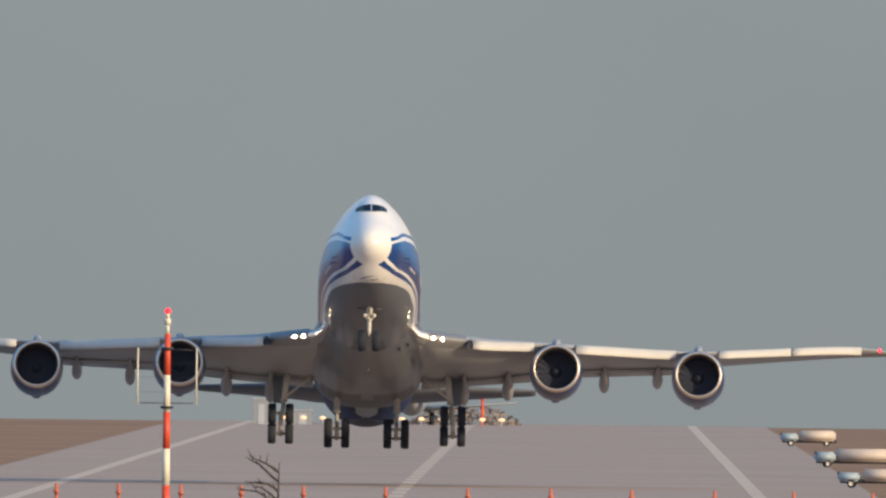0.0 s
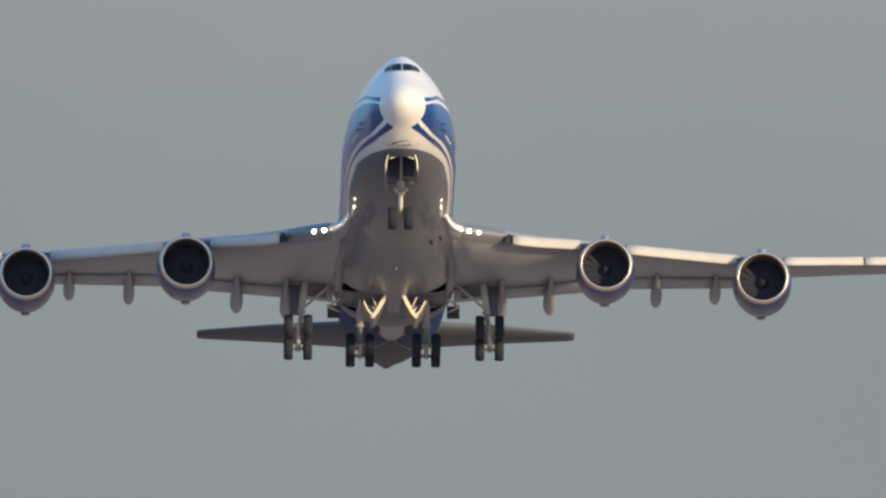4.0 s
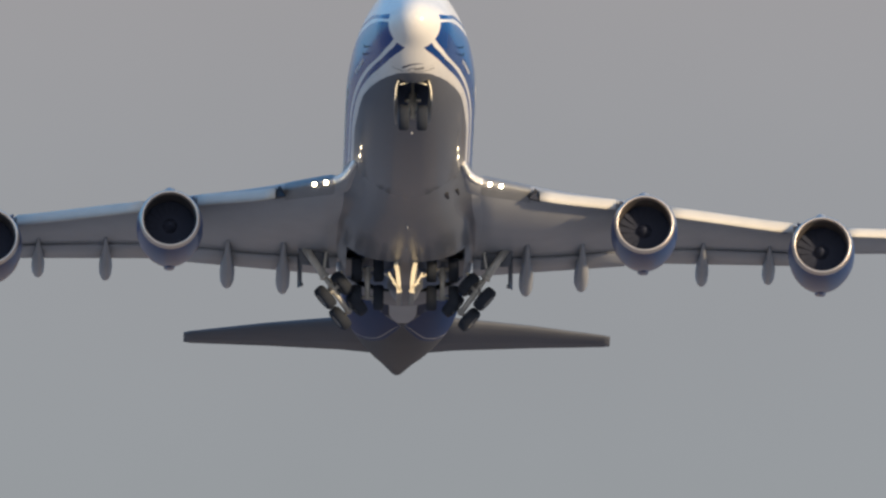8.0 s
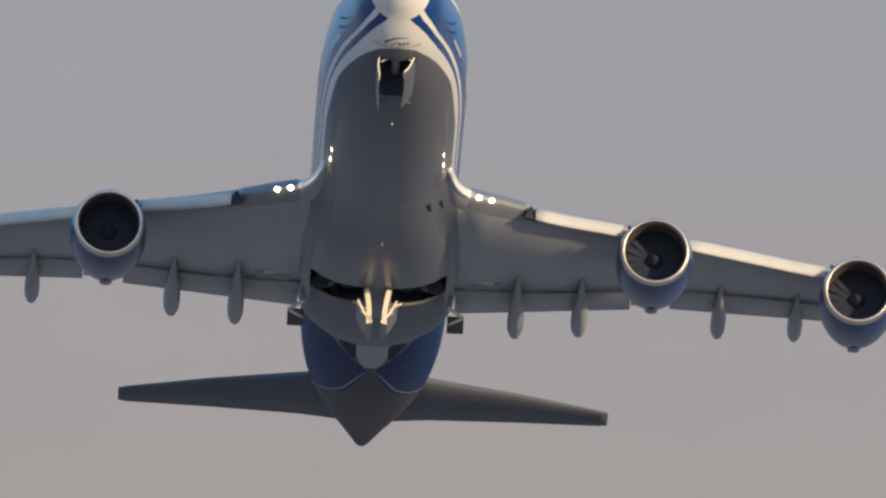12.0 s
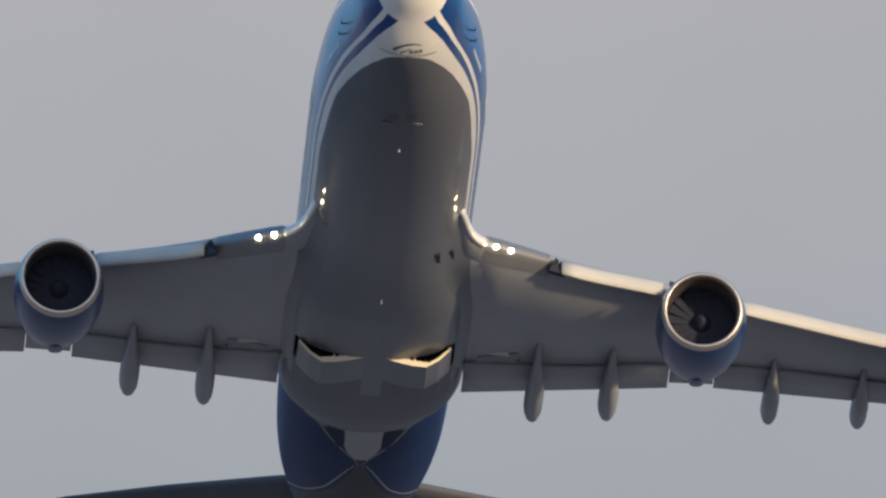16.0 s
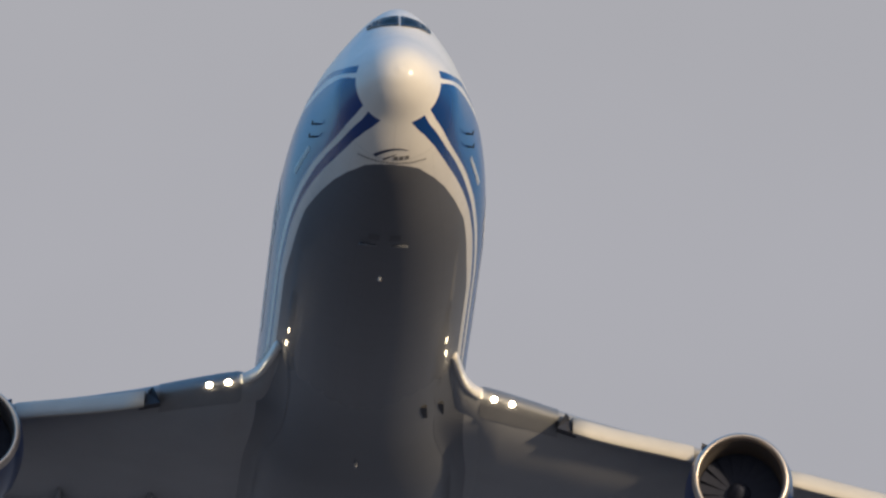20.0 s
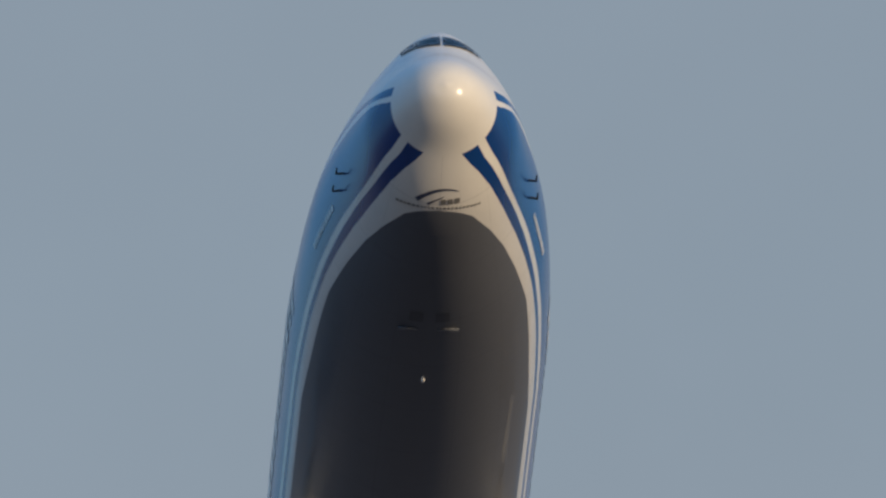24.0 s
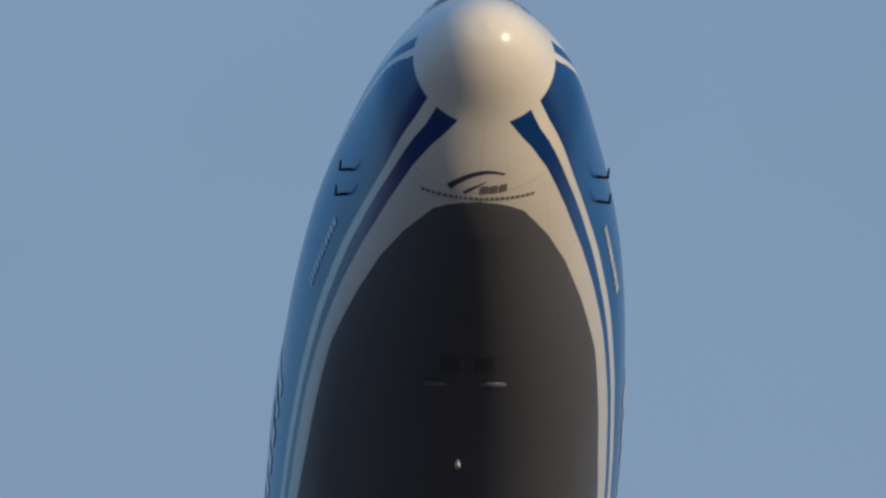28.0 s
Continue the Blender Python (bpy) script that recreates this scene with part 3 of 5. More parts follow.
for s in (1, -1):
    for k0, k1, kh, ya, yb in ((1, 4, 1, WB0, WBM), (4, 6, 4, WB0, WBM), (1, 6, 6, WBM, WB1)):
        hinge = fair((ya + yb) / 2, kh, s)
        bm = bmesh.new()
        ys = [y for y in fys if ya - 1e-6 <= y <= yb + 1e-6]
        g0 = [[bm.verts.new(fair(y, k, s) - hinge) for k in range(k0, k1 + 1)] for y in ys]
        g1 = [[bm.verts.new(fair(y, k, s, 0.22 if kh == 1 else 0.13) - hinge) for k in range(k0, k1 + 1)] for y in ys]
        for g, mi in ((g0, 0), (g1, 1)):
            for r0, r1 in zip(g, g[1:]):
                for i in range(k1 - k0):
                    bm.faces.new((r0[i], r0[i + 1], r1[i + 1], r1[i])).material_index = mi
        rim = lambda g: g[0] + [r[-1] for r in g[1:]] + g[-1][-2::-1] + [r[0] for r in g[-2:0:-1]]
        ra, rb = rim(g0), rim(g1)
        for i in range(len(ra)):
            k = (i + 1) % len(ra)
            bm.faces.new((ra[i], ra[k], rb[k], rb[i])).material_index = 2 if 0 < k <= k1 - k0 and ya == WB0 else 1
        bmesh.ops.recalc_face_normals(bm, faces=bm.faces)
        d = part("body_gear_door", bm, (m_grey if ya == WB0 else m_matt, m_inner, m_suncream), plane, "grey door with a front edge in sunlit cream", smooth=False)
        d.location = hinge
        if kh == 1:
            bm = bmesh.new()
            for u0, u1, v1 in ((1.0, 0.42, 0.80), (1.25, 0.95, 0.55)):
                tube(bm, (s * u0, -1.15, 0.2), (s * u1, -1.1, v1), 0.04, n=8)
            part("door_link", fix(bm), m_suncream, d)
        body_doors.append((s, "rear" if ya == WBM else ("inner" if kh == 1 else "outer"), d))

# ---- wings ----
le_y = curve([(2.5, 20.6), (2.85, 22.6), (3.2, 24.4), (3.6, 25.3), (4.475, 25.95), (6.3, 27.5), (12.1, 32.6), (21.3, 40.6), (31, 49.0), (33, 51.6), (34.2, 54.0)])
le_z = curve([(2.5, -1.72), (3.2, -1.83), (4.475, -1.81), (5.6, -1.76), (7, -1.70), (10.6, -1.24), (15, -0.74), (20, -0.2), (26, 0.88), (31, 1.9), (34.2, 2.5)])
te_y = curve([(2.5, 38.3), (6, 38.6), (12.5, 40.1), (21, 44.6), (31, 52.2), (34.2, 55.2)])
te_dz = curve([(2.5, -0.8), (8, -0.64), (14, -0.44), (25, -0.16), (34.2, 0.0)])
FOIL = [(0, 0), (0.004, 0.012), (0.02, 0.028), (0.06, 0.048), (0.14, 0.062), (0.28, 0.068), (0.45, 0.062), (0.62, 0.046), (0.8, 0.024), (1.0, 0.003),
        (1.0, -0.003), (0.8, -0.018), (0.62, -0.042), (0.45, -0.062), (0.28, -0.070), (0.14, -0.057), (0.06, -0.038), (0.02, -0.020), (0.004, -0.009)]


def wing_point(x, f, h):
    c = te_y(x) - le_y(x)
    return Vector((x, le_y(x) + f * c, le_z(x) + te_dz(x) * f + h * c * float(np.interp(x, (2.5, 3.9, 7, 12, 34), (0, 0.95, 0.95, 0.82, 0.78)))))


def under(x, f):
    """A point of the wing's lower skin."""
    h = np.interp(f, [0, 0.06, 0.14, 0.28, 0.45, 0.62, 0.8, 1.0], [0, -0.038, -0.057, -0.070, -0.062, -0.042, -0.018, -0.003])
    return wing_point(x, f, float(h))


def mirror(p, s):
    return Vector((p[0] * s, p[1], p[2]))


SPAN = (2.5, 2.85, 3.2, 3.6, 4.0, 4.475, 5.2, 6.3, 7, 8.5, 10.5, 12.1, 14, 17, 20, 23, 26, 29, 31, 32, 33, 33.7, 34.2)
ENG = ((12.115, 27.25, -3.42), (21.33, 35.05, -2.36))


def le_x(y):
    """How far out the leading edge lies at station y."""
    lo, hi = 2.5, 20.0
    for _ in range(30):
        mid = (lo + hi) / 2
        lo, hi = (mid, hi) if le_y(mid) < y else (lo, mid)
    return lo


def build_root(s, wing):
    """The hollow curve from the fairing's side to the wing's lower skin, and the bright edge ahead of it."""
    bm = bmesh.new()
    rows = []
    for y in [20.9 + 0.25 * k for k in range(24)] + [27.2 + 0.8 * k for k in range(14)]:
        f0 = float(np.interp(y, (20.9, 24, 27, 30), (0.78, 0.72, 0.74, 0.84)))
        a = fair_at(y, f0)
        ta = (a - fair_at(y, f0 - 0.03)).normalized()
        lx = le_x(y)
        xb = min(lx, 3.95)
        b = under(xb, max((y - le_y(xb)) / (te_y(xb) - le_y(xb)), 0.0)) + Vector((0, 0, 0.05 if y > le_y(3.95) else 0.0))
        d = (b - a).length
        a.z += 0.008
        kk = float(np.interp(y, (24.5, 29), (0.12, 0.45)))
        c1, c2 = a + ta * d * kk, b - Vector((0.995, 0, 0.08)) * d * kk
        row = []
        for k in range(13):
            t = k / 12
            p = a * (1 - t) ** 3 + c1 * 3 * t * (1 - t) ** 2 + c2 * 3 * t * t * (1 - t) + b * t ** 3
            row.append(bm.verts.new(mirror((p.x, y, p.z), s)))
        rows.append(row)
    for r0, r1 in zip(rows, rows[1:]):
        for i in range(12):
            bm.faces.new((r0[i], r0[i + 1], r1[i + 1], r1[i])).material_index = int(i > 6)
    part("root_fillet", fix(bm), (m_grey, m_wing), wing, "grey hollow fillet under the wing root")
    for x0, x1, mat, lab, lo in ((2.72, 3.72, m_white, "pale painted root edge", -0.15), (3.74, 6.28, m_edge, "bare metal leading edge", -0.030)):
        bm = bmesh.new()
        rings = []
        for k in range(17):
            x = x0 + (x1 - x0) * k / 16
            if x < 3.73:
                c = Vector((x, le_y(x), le_z(x)))
                rings.append([mirror((c.x + 0.13 * q, c.y - 0.045, c.z + h), s) for q, h in ((-0.6, -0.17), (-0.75, 0.0), (-0.6, 0.17), (0.6, 0.17), (0.7, 0.0), (0.6, -0.17))])
            else:
                o = 0.006
                rings.append([mirror(wing_point(x, f, h) + Vector((0, -o, o if h > 0 else -o)), s) for f, h in ((0.05, 0.045), (0.02, 0.028), (0.004, 0.012), (-0.001, 0), (0.004, -0.009), (0.02, -0.020), (0.06, -0.038))])
        loft(bm, rings, cap=x1 < 3.8, closed=x1 < 3.8)
        part("leading_edge_strip", fix(bm), mat, wing, lab)


def build_wing(s):
    bm = bmesh.new()
    loft(bm, [[mirror(wing_point(x, f, h), s) for f, h in FOIL] for x in SPAN])
    wing = part("wing", fix(bm), m_wing, plane, "grey swept wing with pale slats and drooped flaps")
    # drooped leading edge panels
    for x0, x1 in ((6.75, 10.7), (13.4, 19.9), (22.7, 27.4), (27.5, 32.0)):
        bm = bmesh.new()
        rings = []
        for k in range(7):
            x = x0 + (x1 - x0) * k / 6
            y, z = le_y(x), le_z(x)
            sc = 1.0 if x < 21 else 0.85
            prof = [(0.10, 0.16), (-0.12, 0.12), (-0.34, -0.06), (-0.50, -0.30), (-0.54, -0.52), (-0.44, -0.56), (-0.28, -0.32), (0.02, -0.08)]
            rings.append([mirror((x, y + a * sc, z + b * sc), s) for a, b in prof])
        loft(bm, rings)
        part("leading_edge_flap", fix(bm), m_slat, wing, "pale drooped leading edge panel")
    build_root(s, wing)
    # end rib beside the inboard panel
    bm = bmesh.new()
    x = 6.5
    tri = lambda x, e: [mirror((x, le_y(x) - 0.42, le_z(x) - 0.5), s), mirror((x + e, le_y(x) - 0.1, le_z(x) + 0.12), s), mirror((x, le_y(x) + 0.7, le_z(x) - 0.3), s)]
    loft(bm, [tri(6.24, 0.26), tri(6.88, -0.22)])
    part("end_rib", fix(bm), m_rib, wing, smooth=False)
    # trailing edge flaps, and the inboard aileron behind the inner engine
    for name, x0, x1, e0, e1 in (("flap", 3.5, 11.31, (41.1, -2.62), (41.5, -1.88)), ("inboard_aileron", 11.36, 13.06, (41.15, -1.78), (42.1, -1.44)), ("flap", 13.1, 21.3, (42.6, -1.42), (46.9, -0.33))):
        bm = bmesh.new()
        rings = []
        for k in range(7):
            x = x0 + (x1 - x0) * k / 6
            p0 = wing_point(x, 0.91, -0.012) + Vector((0, 0, -0.05))
            p1 = Vector((x, e0[0] + (e1[0] - e0[0]) * k / 6, e0[1] + (e1[1] - e0[1]) * k / 6))
            th = 0.18
            mid = (p0 + p1) / 2
            rings.append([mirror(p, s) for p in (p0, p0 + Vector((0, 0.15, th)), mid + Vector((0, 0, th)), p1 + Vector((0, 0, 0.03)), p1, mid - Vector((0, 0, th * 0.2)), p0 + Vector((0, 0.1, -th * 0.4)))])
        loft(bm, rings)
        part(name, fix(bm), m_wing, wing)
    # flap track fairings
    for tip, ln, r in (((6.24, 41.7, -3.2), 6.9, 0.43), ((9.09, 42.75, -2.62), 6.6, 0.45), ((15.32, 45.35, -1.6), 5.9, 0.40), ((18.78, 47.4, -0.9), 5.8, 0.40)):
        bm = bmesh.new()
        x = tip[0]
        f0 = (tip[1] - ln - le_y(x)) / (te_y(x) - le_y(x))
        a = under(x, max(f0, 0.2)) + Vector((0, 0, 0.05))
        rings = []
        for k in range(17):
            t = k / 16
            c = a.lerp(Vector(tip), t)
            c.z -= 0.30 * math.sin(math.pi * min(t * 1.15, 1)) * (1 - t * 0.5)
            # slender ahead, full along the flap, with a blunt end
            rr = r * min(1.0, 0.12 + 1.5 * t) * max(1 - max((t - 0.82) / 0.18, 0.0) ** 2.4, 0.0) ** 0.5 + 0.02
            rings.append([mirror((c.x + rr * math.cos(q) * 0.8, c.y, c.z + rr * 1.25 * math.sin(q)), s) for q in (2 * math.pi * i / 14 for i in range(14))])
        loft(bm, rings)
        part("flap_track_fairing", fix(bm), m_wing, wing)
    # outboard landing lights, in the leading edge
    for x in (4.18, 4.76):
        bm = bmesh.new()
        p = Vector((x, le_y(x) - 0.03, le_z(x) - 0.05))
        bmesh.ops.create_uvsphere(bm, u_segments=16, v_segments=10, radius=0.10, matrix=Matrix.Translation(mirror(p, s)) @ Matrix.Diagonal((1, 0.6, 0.95, 1)))
        part("landing_light", bm, m_lamp, wing, "bright warm landing light")
    bm = bmesh.new()
    bmesh.ops.create_uvsphere(bm, u_segments=10, v_segments=8, radius=0.13, matrix=Matrix.Translation(mirror((33.2, le_y(33.2), le_z(33.2)), s)))
    part("navigation_light", bm, m_navred if s > 0 else m_navgreen, wing)
    return wing


m_navgreen = material("green_navigation_glow", (0.05, 0.9, 0.35), 0.3, emit=2.0)
for s in (1, -1):
    build_wing(s)

# ---- engines ----
bm = bmesh.new()
rows = []
for r, tw, wd in ((0.38, 0.12, 0.16), (0.8, 0.2, 0.24), (1.1, 0.26, 0.30), (1.31, 0.3, 0.34)):
    ring = []
    for e, o in ((-1, -0.012), (0, 0.02), (1, 0.012), (0, -0.02)):
        an = e * wd / r * math.cos(tw)
        ring.append((r * math.sin(an), e * wd * math.sin(tw) + o, r * math.cos(an)))
    rows.append(ring)
loft(bm, rows)
fan_blade_mesh = bpy.data.meshes.new("fan_blade")
fix(bm).to_mesh(fan_blade_mesh)
bm.free()
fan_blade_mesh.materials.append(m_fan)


def build_engine(c, s):
    c = Vector((c[0] * s, c[1], c[2]))
    bm = bmesh.new()
    prof = [(0.28, 1.56), (0.7, 1.645), (1.5, 1.70), (2.4, 1.69), (3.3, 1.60), (4.1, 1.46), (4.75, 1.31), (4.75, 1.27), (4.0, 1.30)]
    revolve(bm, prof, c, 56)
    nac = part("engine", fix(bm), m_blue, plane, "dark blue engine nacelle with a polished lip")
    bm = bmesh.new()
    prof = [(0.28, 1.558), (0.12, 1.525), (0.03, 1.475), (0.0, 1.42), (0.03, 1.37), (0.12, 1.335), (0.26, 1.315)]
    revolve(bm, prof, c, 56)
    part("inlet_lip", fix(bm), m_lip, nac, "bright polished metal ring")
    bm = bmesh.new()
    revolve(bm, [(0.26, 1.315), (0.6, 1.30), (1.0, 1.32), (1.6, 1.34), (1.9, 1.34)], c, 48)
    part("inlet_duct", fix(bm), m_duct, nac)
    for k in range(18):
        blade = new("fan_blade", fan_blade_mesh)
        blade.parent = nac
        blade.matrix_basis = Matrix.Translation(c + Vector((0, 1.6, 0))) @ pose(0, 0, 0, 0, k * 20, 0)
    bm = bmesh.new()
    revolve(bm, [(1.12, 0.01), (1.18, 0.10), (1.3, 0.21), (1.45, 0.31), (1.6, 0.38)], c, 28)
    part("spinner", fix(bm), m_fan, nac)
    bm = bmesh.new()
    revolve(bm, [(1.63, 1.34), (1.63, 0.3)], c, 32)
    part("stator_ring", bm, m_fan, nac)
    bm = bmesh.new()
    revolve(bm, [(3.6, 1.12), (4.6, 0.98), (5.6, 0.76), (6.2, 0.62), (6.2, 0.58), (5.7, 0.6)], c, 36)
    part("core_cowl", fix(bm), m_exhaust, nac)
    bm = bmesh.new()
    revolve(bm, [(5.4, 0.42), (6.3, 0.34), (7.0, 0.16), (7.3, 0.01)], c, 24)
    part("exhaust_plug", fix(bm), m_exhaust, nac)
    # pylon up to the wing
    bm = bmesh.new()
    x = abs(c.x)
    rings = []
    ly, lz = le_y(x), le_z(x)
    for y, zb, zt, w in ((c.y + 1.3, c.z + 1.60, c.z + 1.75, 0.10), (c.y + 2.6, c.z + 1.50, min(c.z + 2.25, lz), 0.24), (ly - 0.2, c.z + 1.2, lz + 0.1, 0.28), (ly + 2.0, c.z + 0.9, lz - 0.15, 0.28), (ly + 4.4, lz - 0.9, lz - 0.5, 0.12)):
        rings.append([(c.x - w, y, zb), (c.x - w, y, zt), (c.x, y, zt + 0.08), (c.x + w, y, zt), (c.x + w, y, zb)])
    loft(bm, rings)
    part("pylon", fix(bm), m_wing, nac)
    # blunt drain fairing under the rear of the cowl
    bm = bmesh.new()
    rings = []
    for y, w, top, low in ((3.5, 0.10, 1.50, 1.575), (3.9, 0.24, 1.42, 1.56), (4.3, 0.30, 1.32, 1.52), (4.7, 0.31, 1.24, 1.485), (4.9, 0.28, 1.24, 1.45), (5.0, 0.18, 1.26, 1.38)):
        rings.append([(c.x - w, c.y + y, c.z - top), (c.x - w * 0.85, c.y + y, c.z - low + 0.06), (c.x - w * 0.4, c.y + y, c.z - low), (c.x + w * 0.4, c.y + y, c.z - low), (c.x + w * 0.85, c.y + y, c.z - low + 0.06), (c.x + w, c.y + y, c.z - top)])
    loft(bm, rings)
    part("drain_fairing", fix(bm), m_blue, nac)
    # strake on the inboard shoulder
    bm = bmesh.new()
    a = radians(52)
    ux, uz = -s * math.cos(a), math.sin(a)
    quad = lambda o: [(c.x + ux * 1.66 + uz * o * s, c.y + 1.0, c.z + uz * 1.66 + ux * o), (c.x + ux * 2.0 + uz * o * s, c.y + 1.5, c.z + uz * 2.0 + ux * o),
                      (c.x + ux * 2.02 + uz * o * s, c.y + 2.1, c.z + uz * 2.02 + ux * o), (c.x + ux * 1.66 + uz * o * s, c.y + 2.2, c.z + uz * 1.66 + ux * o)]
    loft(bm, [quad(0.02), quad(-0.02)])
    part("strake", fix(bm), m_blue, nac, smooth=False)
    return nac


for s in (1, -1):
    for c in ENG:
        build_engine(c, s)

# ---- tail ----
TFOIL = [(0, 0), (0.02, 0.022), (0.1, 0.042), (0.3, 0.052), (0.6, 0.036), (1.0, 0.003), (1.0, -0.003), (0.6, -0.036), (0.3, -0.052), (0.1, -0.042), (0.02, -0.022)]
for s in (1, -1):
    bm = bmesh.new()
    rings = []
    for x, y0, ch, z in ((0.6, 64.2, 7.5, 1.42), (2.9, 66.2, 6.2, 1.82), (6.9, 69.85, 4.3, 2.45), (10.7, 73.5, 2.3, 2.99), (11.085, 73.95, 1.85, 3.04)):
        rings.append([mirror((x, y0 + f * ch, z + h * ch), s) for f, h in TFOIL])
    loft(bm, rings)
    part("tailplane", fix(bm), m_tailplane, plane, "grey swept tailplane")
bm = bmesh.new()
loft(bm, [[(h * ch, y0 + f * ch, z) for f, h in TFOIL] for z, y0, ch in ((2.6, 56.0, 14.0), (4.0, 58.6, 12.0), (9.0, 64.0, 8.6), (13.2, 68.9, 5.4), (13.5, 69.6, 4.6))])
part("tail_fin", fix(bm), m_blue, plane, "tall blue tail fin")
bm = bmesh.new()
revolve(bm, [(-0.02, 0.30), (0.25, 0.26), (0.25, 0.2), (0.0, 0.2)], (0, 73.4, 1.08), 20)
part("exhaust_pipe", fix(bm), m_exhaust, plane)

# ---- cockpit windows ----
def crown_angle(x, y):
    """Degrees from the crown line at which the skin at station y is x metres off the middle."""
    lo, hi = 0.0, 90.0
    for _ in range(30):
        mid = (lo + hi) / 2
        if skin(y, 180 - mid).x < x:
            lo = mid
        else:
            hi = mid
    return lo


def window_pane(x0, x1, deep0, deep1, s):
    """A pane on the sloping front from x0 to x1 on side s, deep0 and deep1 metres fore and aft."""
    bm = bmesh.new()
    rows = []
    for j in range(5):
        row = []
        for i in range(6):
            x = x0 + (x1 - x0) * i / 5
            y0 = 2.99 + 0.85 * (x / 0.9) ** 1.8
            y = y0 + (deep0 + (deep1 - deep0) * i / 5) * j / 4
            th = 180 - crown_angle(x, y)
            row.append(skin(y, s * th, 0.02) + Vector((0, -0.012, 0.008)))
        rows.append([bm.verts.new(p) for p in row])
    for a, b in zip(rows, rows[1:]):
        for i in range(5):
            bm.faces.new((a[i], a[i + 1], b[i + 1], b[i]))
    bmesh.ops.solidify(bm, geom=bm.faces[:], thickness=0.03)
    return part("cockpit_window", fix(bm), m_glass, plane, "dark cockpit window pane")


for s in (1, -1):
    window_pane(0.035, 0.64, 0.85, 0.79, s)
    window_pane(0.652, 0.84, 0.78, 0.68, s)
    window_pane(0.85, 0.99, 0.68, 0.45, s)

# ---- landing gear ----
def wheel(bm, c, r=0.66, w=0.53):
    prof = [(-w / 2, r * 0.55), (-w / 2, r * 0.86), (-w * 0.38, r * 0.97), (0, r), (w * 0.38, r * 0.97), (w / 2, r * 0.86), (w / 2, r * 0.55)]
    revolve(bm, prof, c, 28, axis="x")
    for e in (-1, 1):
        revolve(bm, [(e * w / 2, r * 0.55), (e * w * 0.30, r * 0.5), (e * w * 0.34, r * 0.16), (e * w * 0.36, 0.01)], c, 20, mats=[1, 1, 1], axis="x")


def gear(name, pivot, foot, tilt, four, brace, label):
    """A leg that turns about its pivot; the bogie hangs at foot."""
    pivot, foot = Vector(pivot), Vector(foot)
    f = foot - pivot
    bm = bmesh.new()
    tube(bm, (0, 0, 0), f * 0.55, 0.21, 0.20)
    tube(bm, f * 0.5, f, 0.13, 0.13)
    tube(bm, f * 0.52, f * 0.57, 0.25)
    leg = part(name, fix(bm), m_gear, plane, label)
    leg.location = pivot
    q = Matrix.Translation(f) @ pose(0, 0, 0, tilt)
    if four:
        bm = bmesh.new()
        tube(bm, q @ Vector((0, -0.85, 0)), q @ Vector((0, 0.85, 0)), 0.14)
        for y in (-0.735, 0.735):
            tube(bm, q @ Vector((-0.5, y, 0)), q @ Vector((0.5, y, 0)), 0.09)
        part("bogie_beam", fix(bm), m_gear, leg)
    for x in (-0.56, 0.56) if four else (-0.46, 0.46):
        for y in (-0.735, 0.735) if four else (0,):
            bm = bmesh.new()
            wheel(bm, (0, 0, 0))
            bmesh.ops.transform(bm, matrix=q @ Matrix.Translation((x, y, 0)), verts=bm.verts)
            part("wheel", fix(bm), (m_tyre, m_hub), leg, "black tyre on a grey hub")
    bm = bmesh.new()
    tube(bm, f * 0.5, Vector(brace), 0.08)
    part("brace", fix(bm), m_gear, leg)
    bm = bmesh.new()
    tube(bm, f * 0.58 + Vector((0, -0.18, 0)), f * 0.78 + Vector((0, -0.5, 0)), 0.045)
    tube(bm, f * 0.78 + Vector((0, -0.5, 0)), f * 0.96 + Vector((0, -0.15, 0)), 0.045)
    part("torque_link", fix(bm), m_gear, leg)
    return leg


nose_gear = gear("nose_gear", (0, 7.6, -2.0), (0, 8.2, -5.15), 0, False, (0, -1.6, 0.2), "pale nose gear leg with two wheels")
for x in (-0.28, 0.28):
    bm = bmesh.new()
    bmesh.ops.create_cone(bm, cap_ends=True, segments=16, radius1=0.11, radius2=0.14, depth=0.16, matrix=Matrix.Translation((x, 0.05, -1.6)) @ pose(0, 0, 0, 90))
    part("taxi_light", bm, m_gear, nose_gear)
wing_gears, body_gears, strut_doors = [], [], []
for s in (1, -1):
    wing_gears.append((s, gear("wing_gear", (5.15 * s, 36.2, -2.5), (5.55 * s, 36.6, -5.75), -52, True, (-1.6 * s, 0.1, -0.1), "wing landing gear leg with a tilted four-wheel bogie")))
    body_gears.append((s, gear("body_gear", (1.95 * s, 39.4, -2.7), (1.92 * s, 39.9, -5.75), -14, True, (0, -1.7, 0.1), "body landing gear leg with a four-wheel bogie")))
    # strut door that hangs from the wing outboard of the leg
    bm = bmesh.new()
    box(bm, (0, 0, -0.93), (0.60, 0.07, 1.8), bevel=0.03)
    box(bm, (0, 0.09, -1.70), (0.22, 0.16, 0.20), bevel=0.03)
    d = part("strut_door", bm, (m_grey,), plane, "grey door plate hanging beside the leg", smooth=False)
    d.location = (5.75 * s, 36.9, -2.55)
    strut_doors.append((s, d))
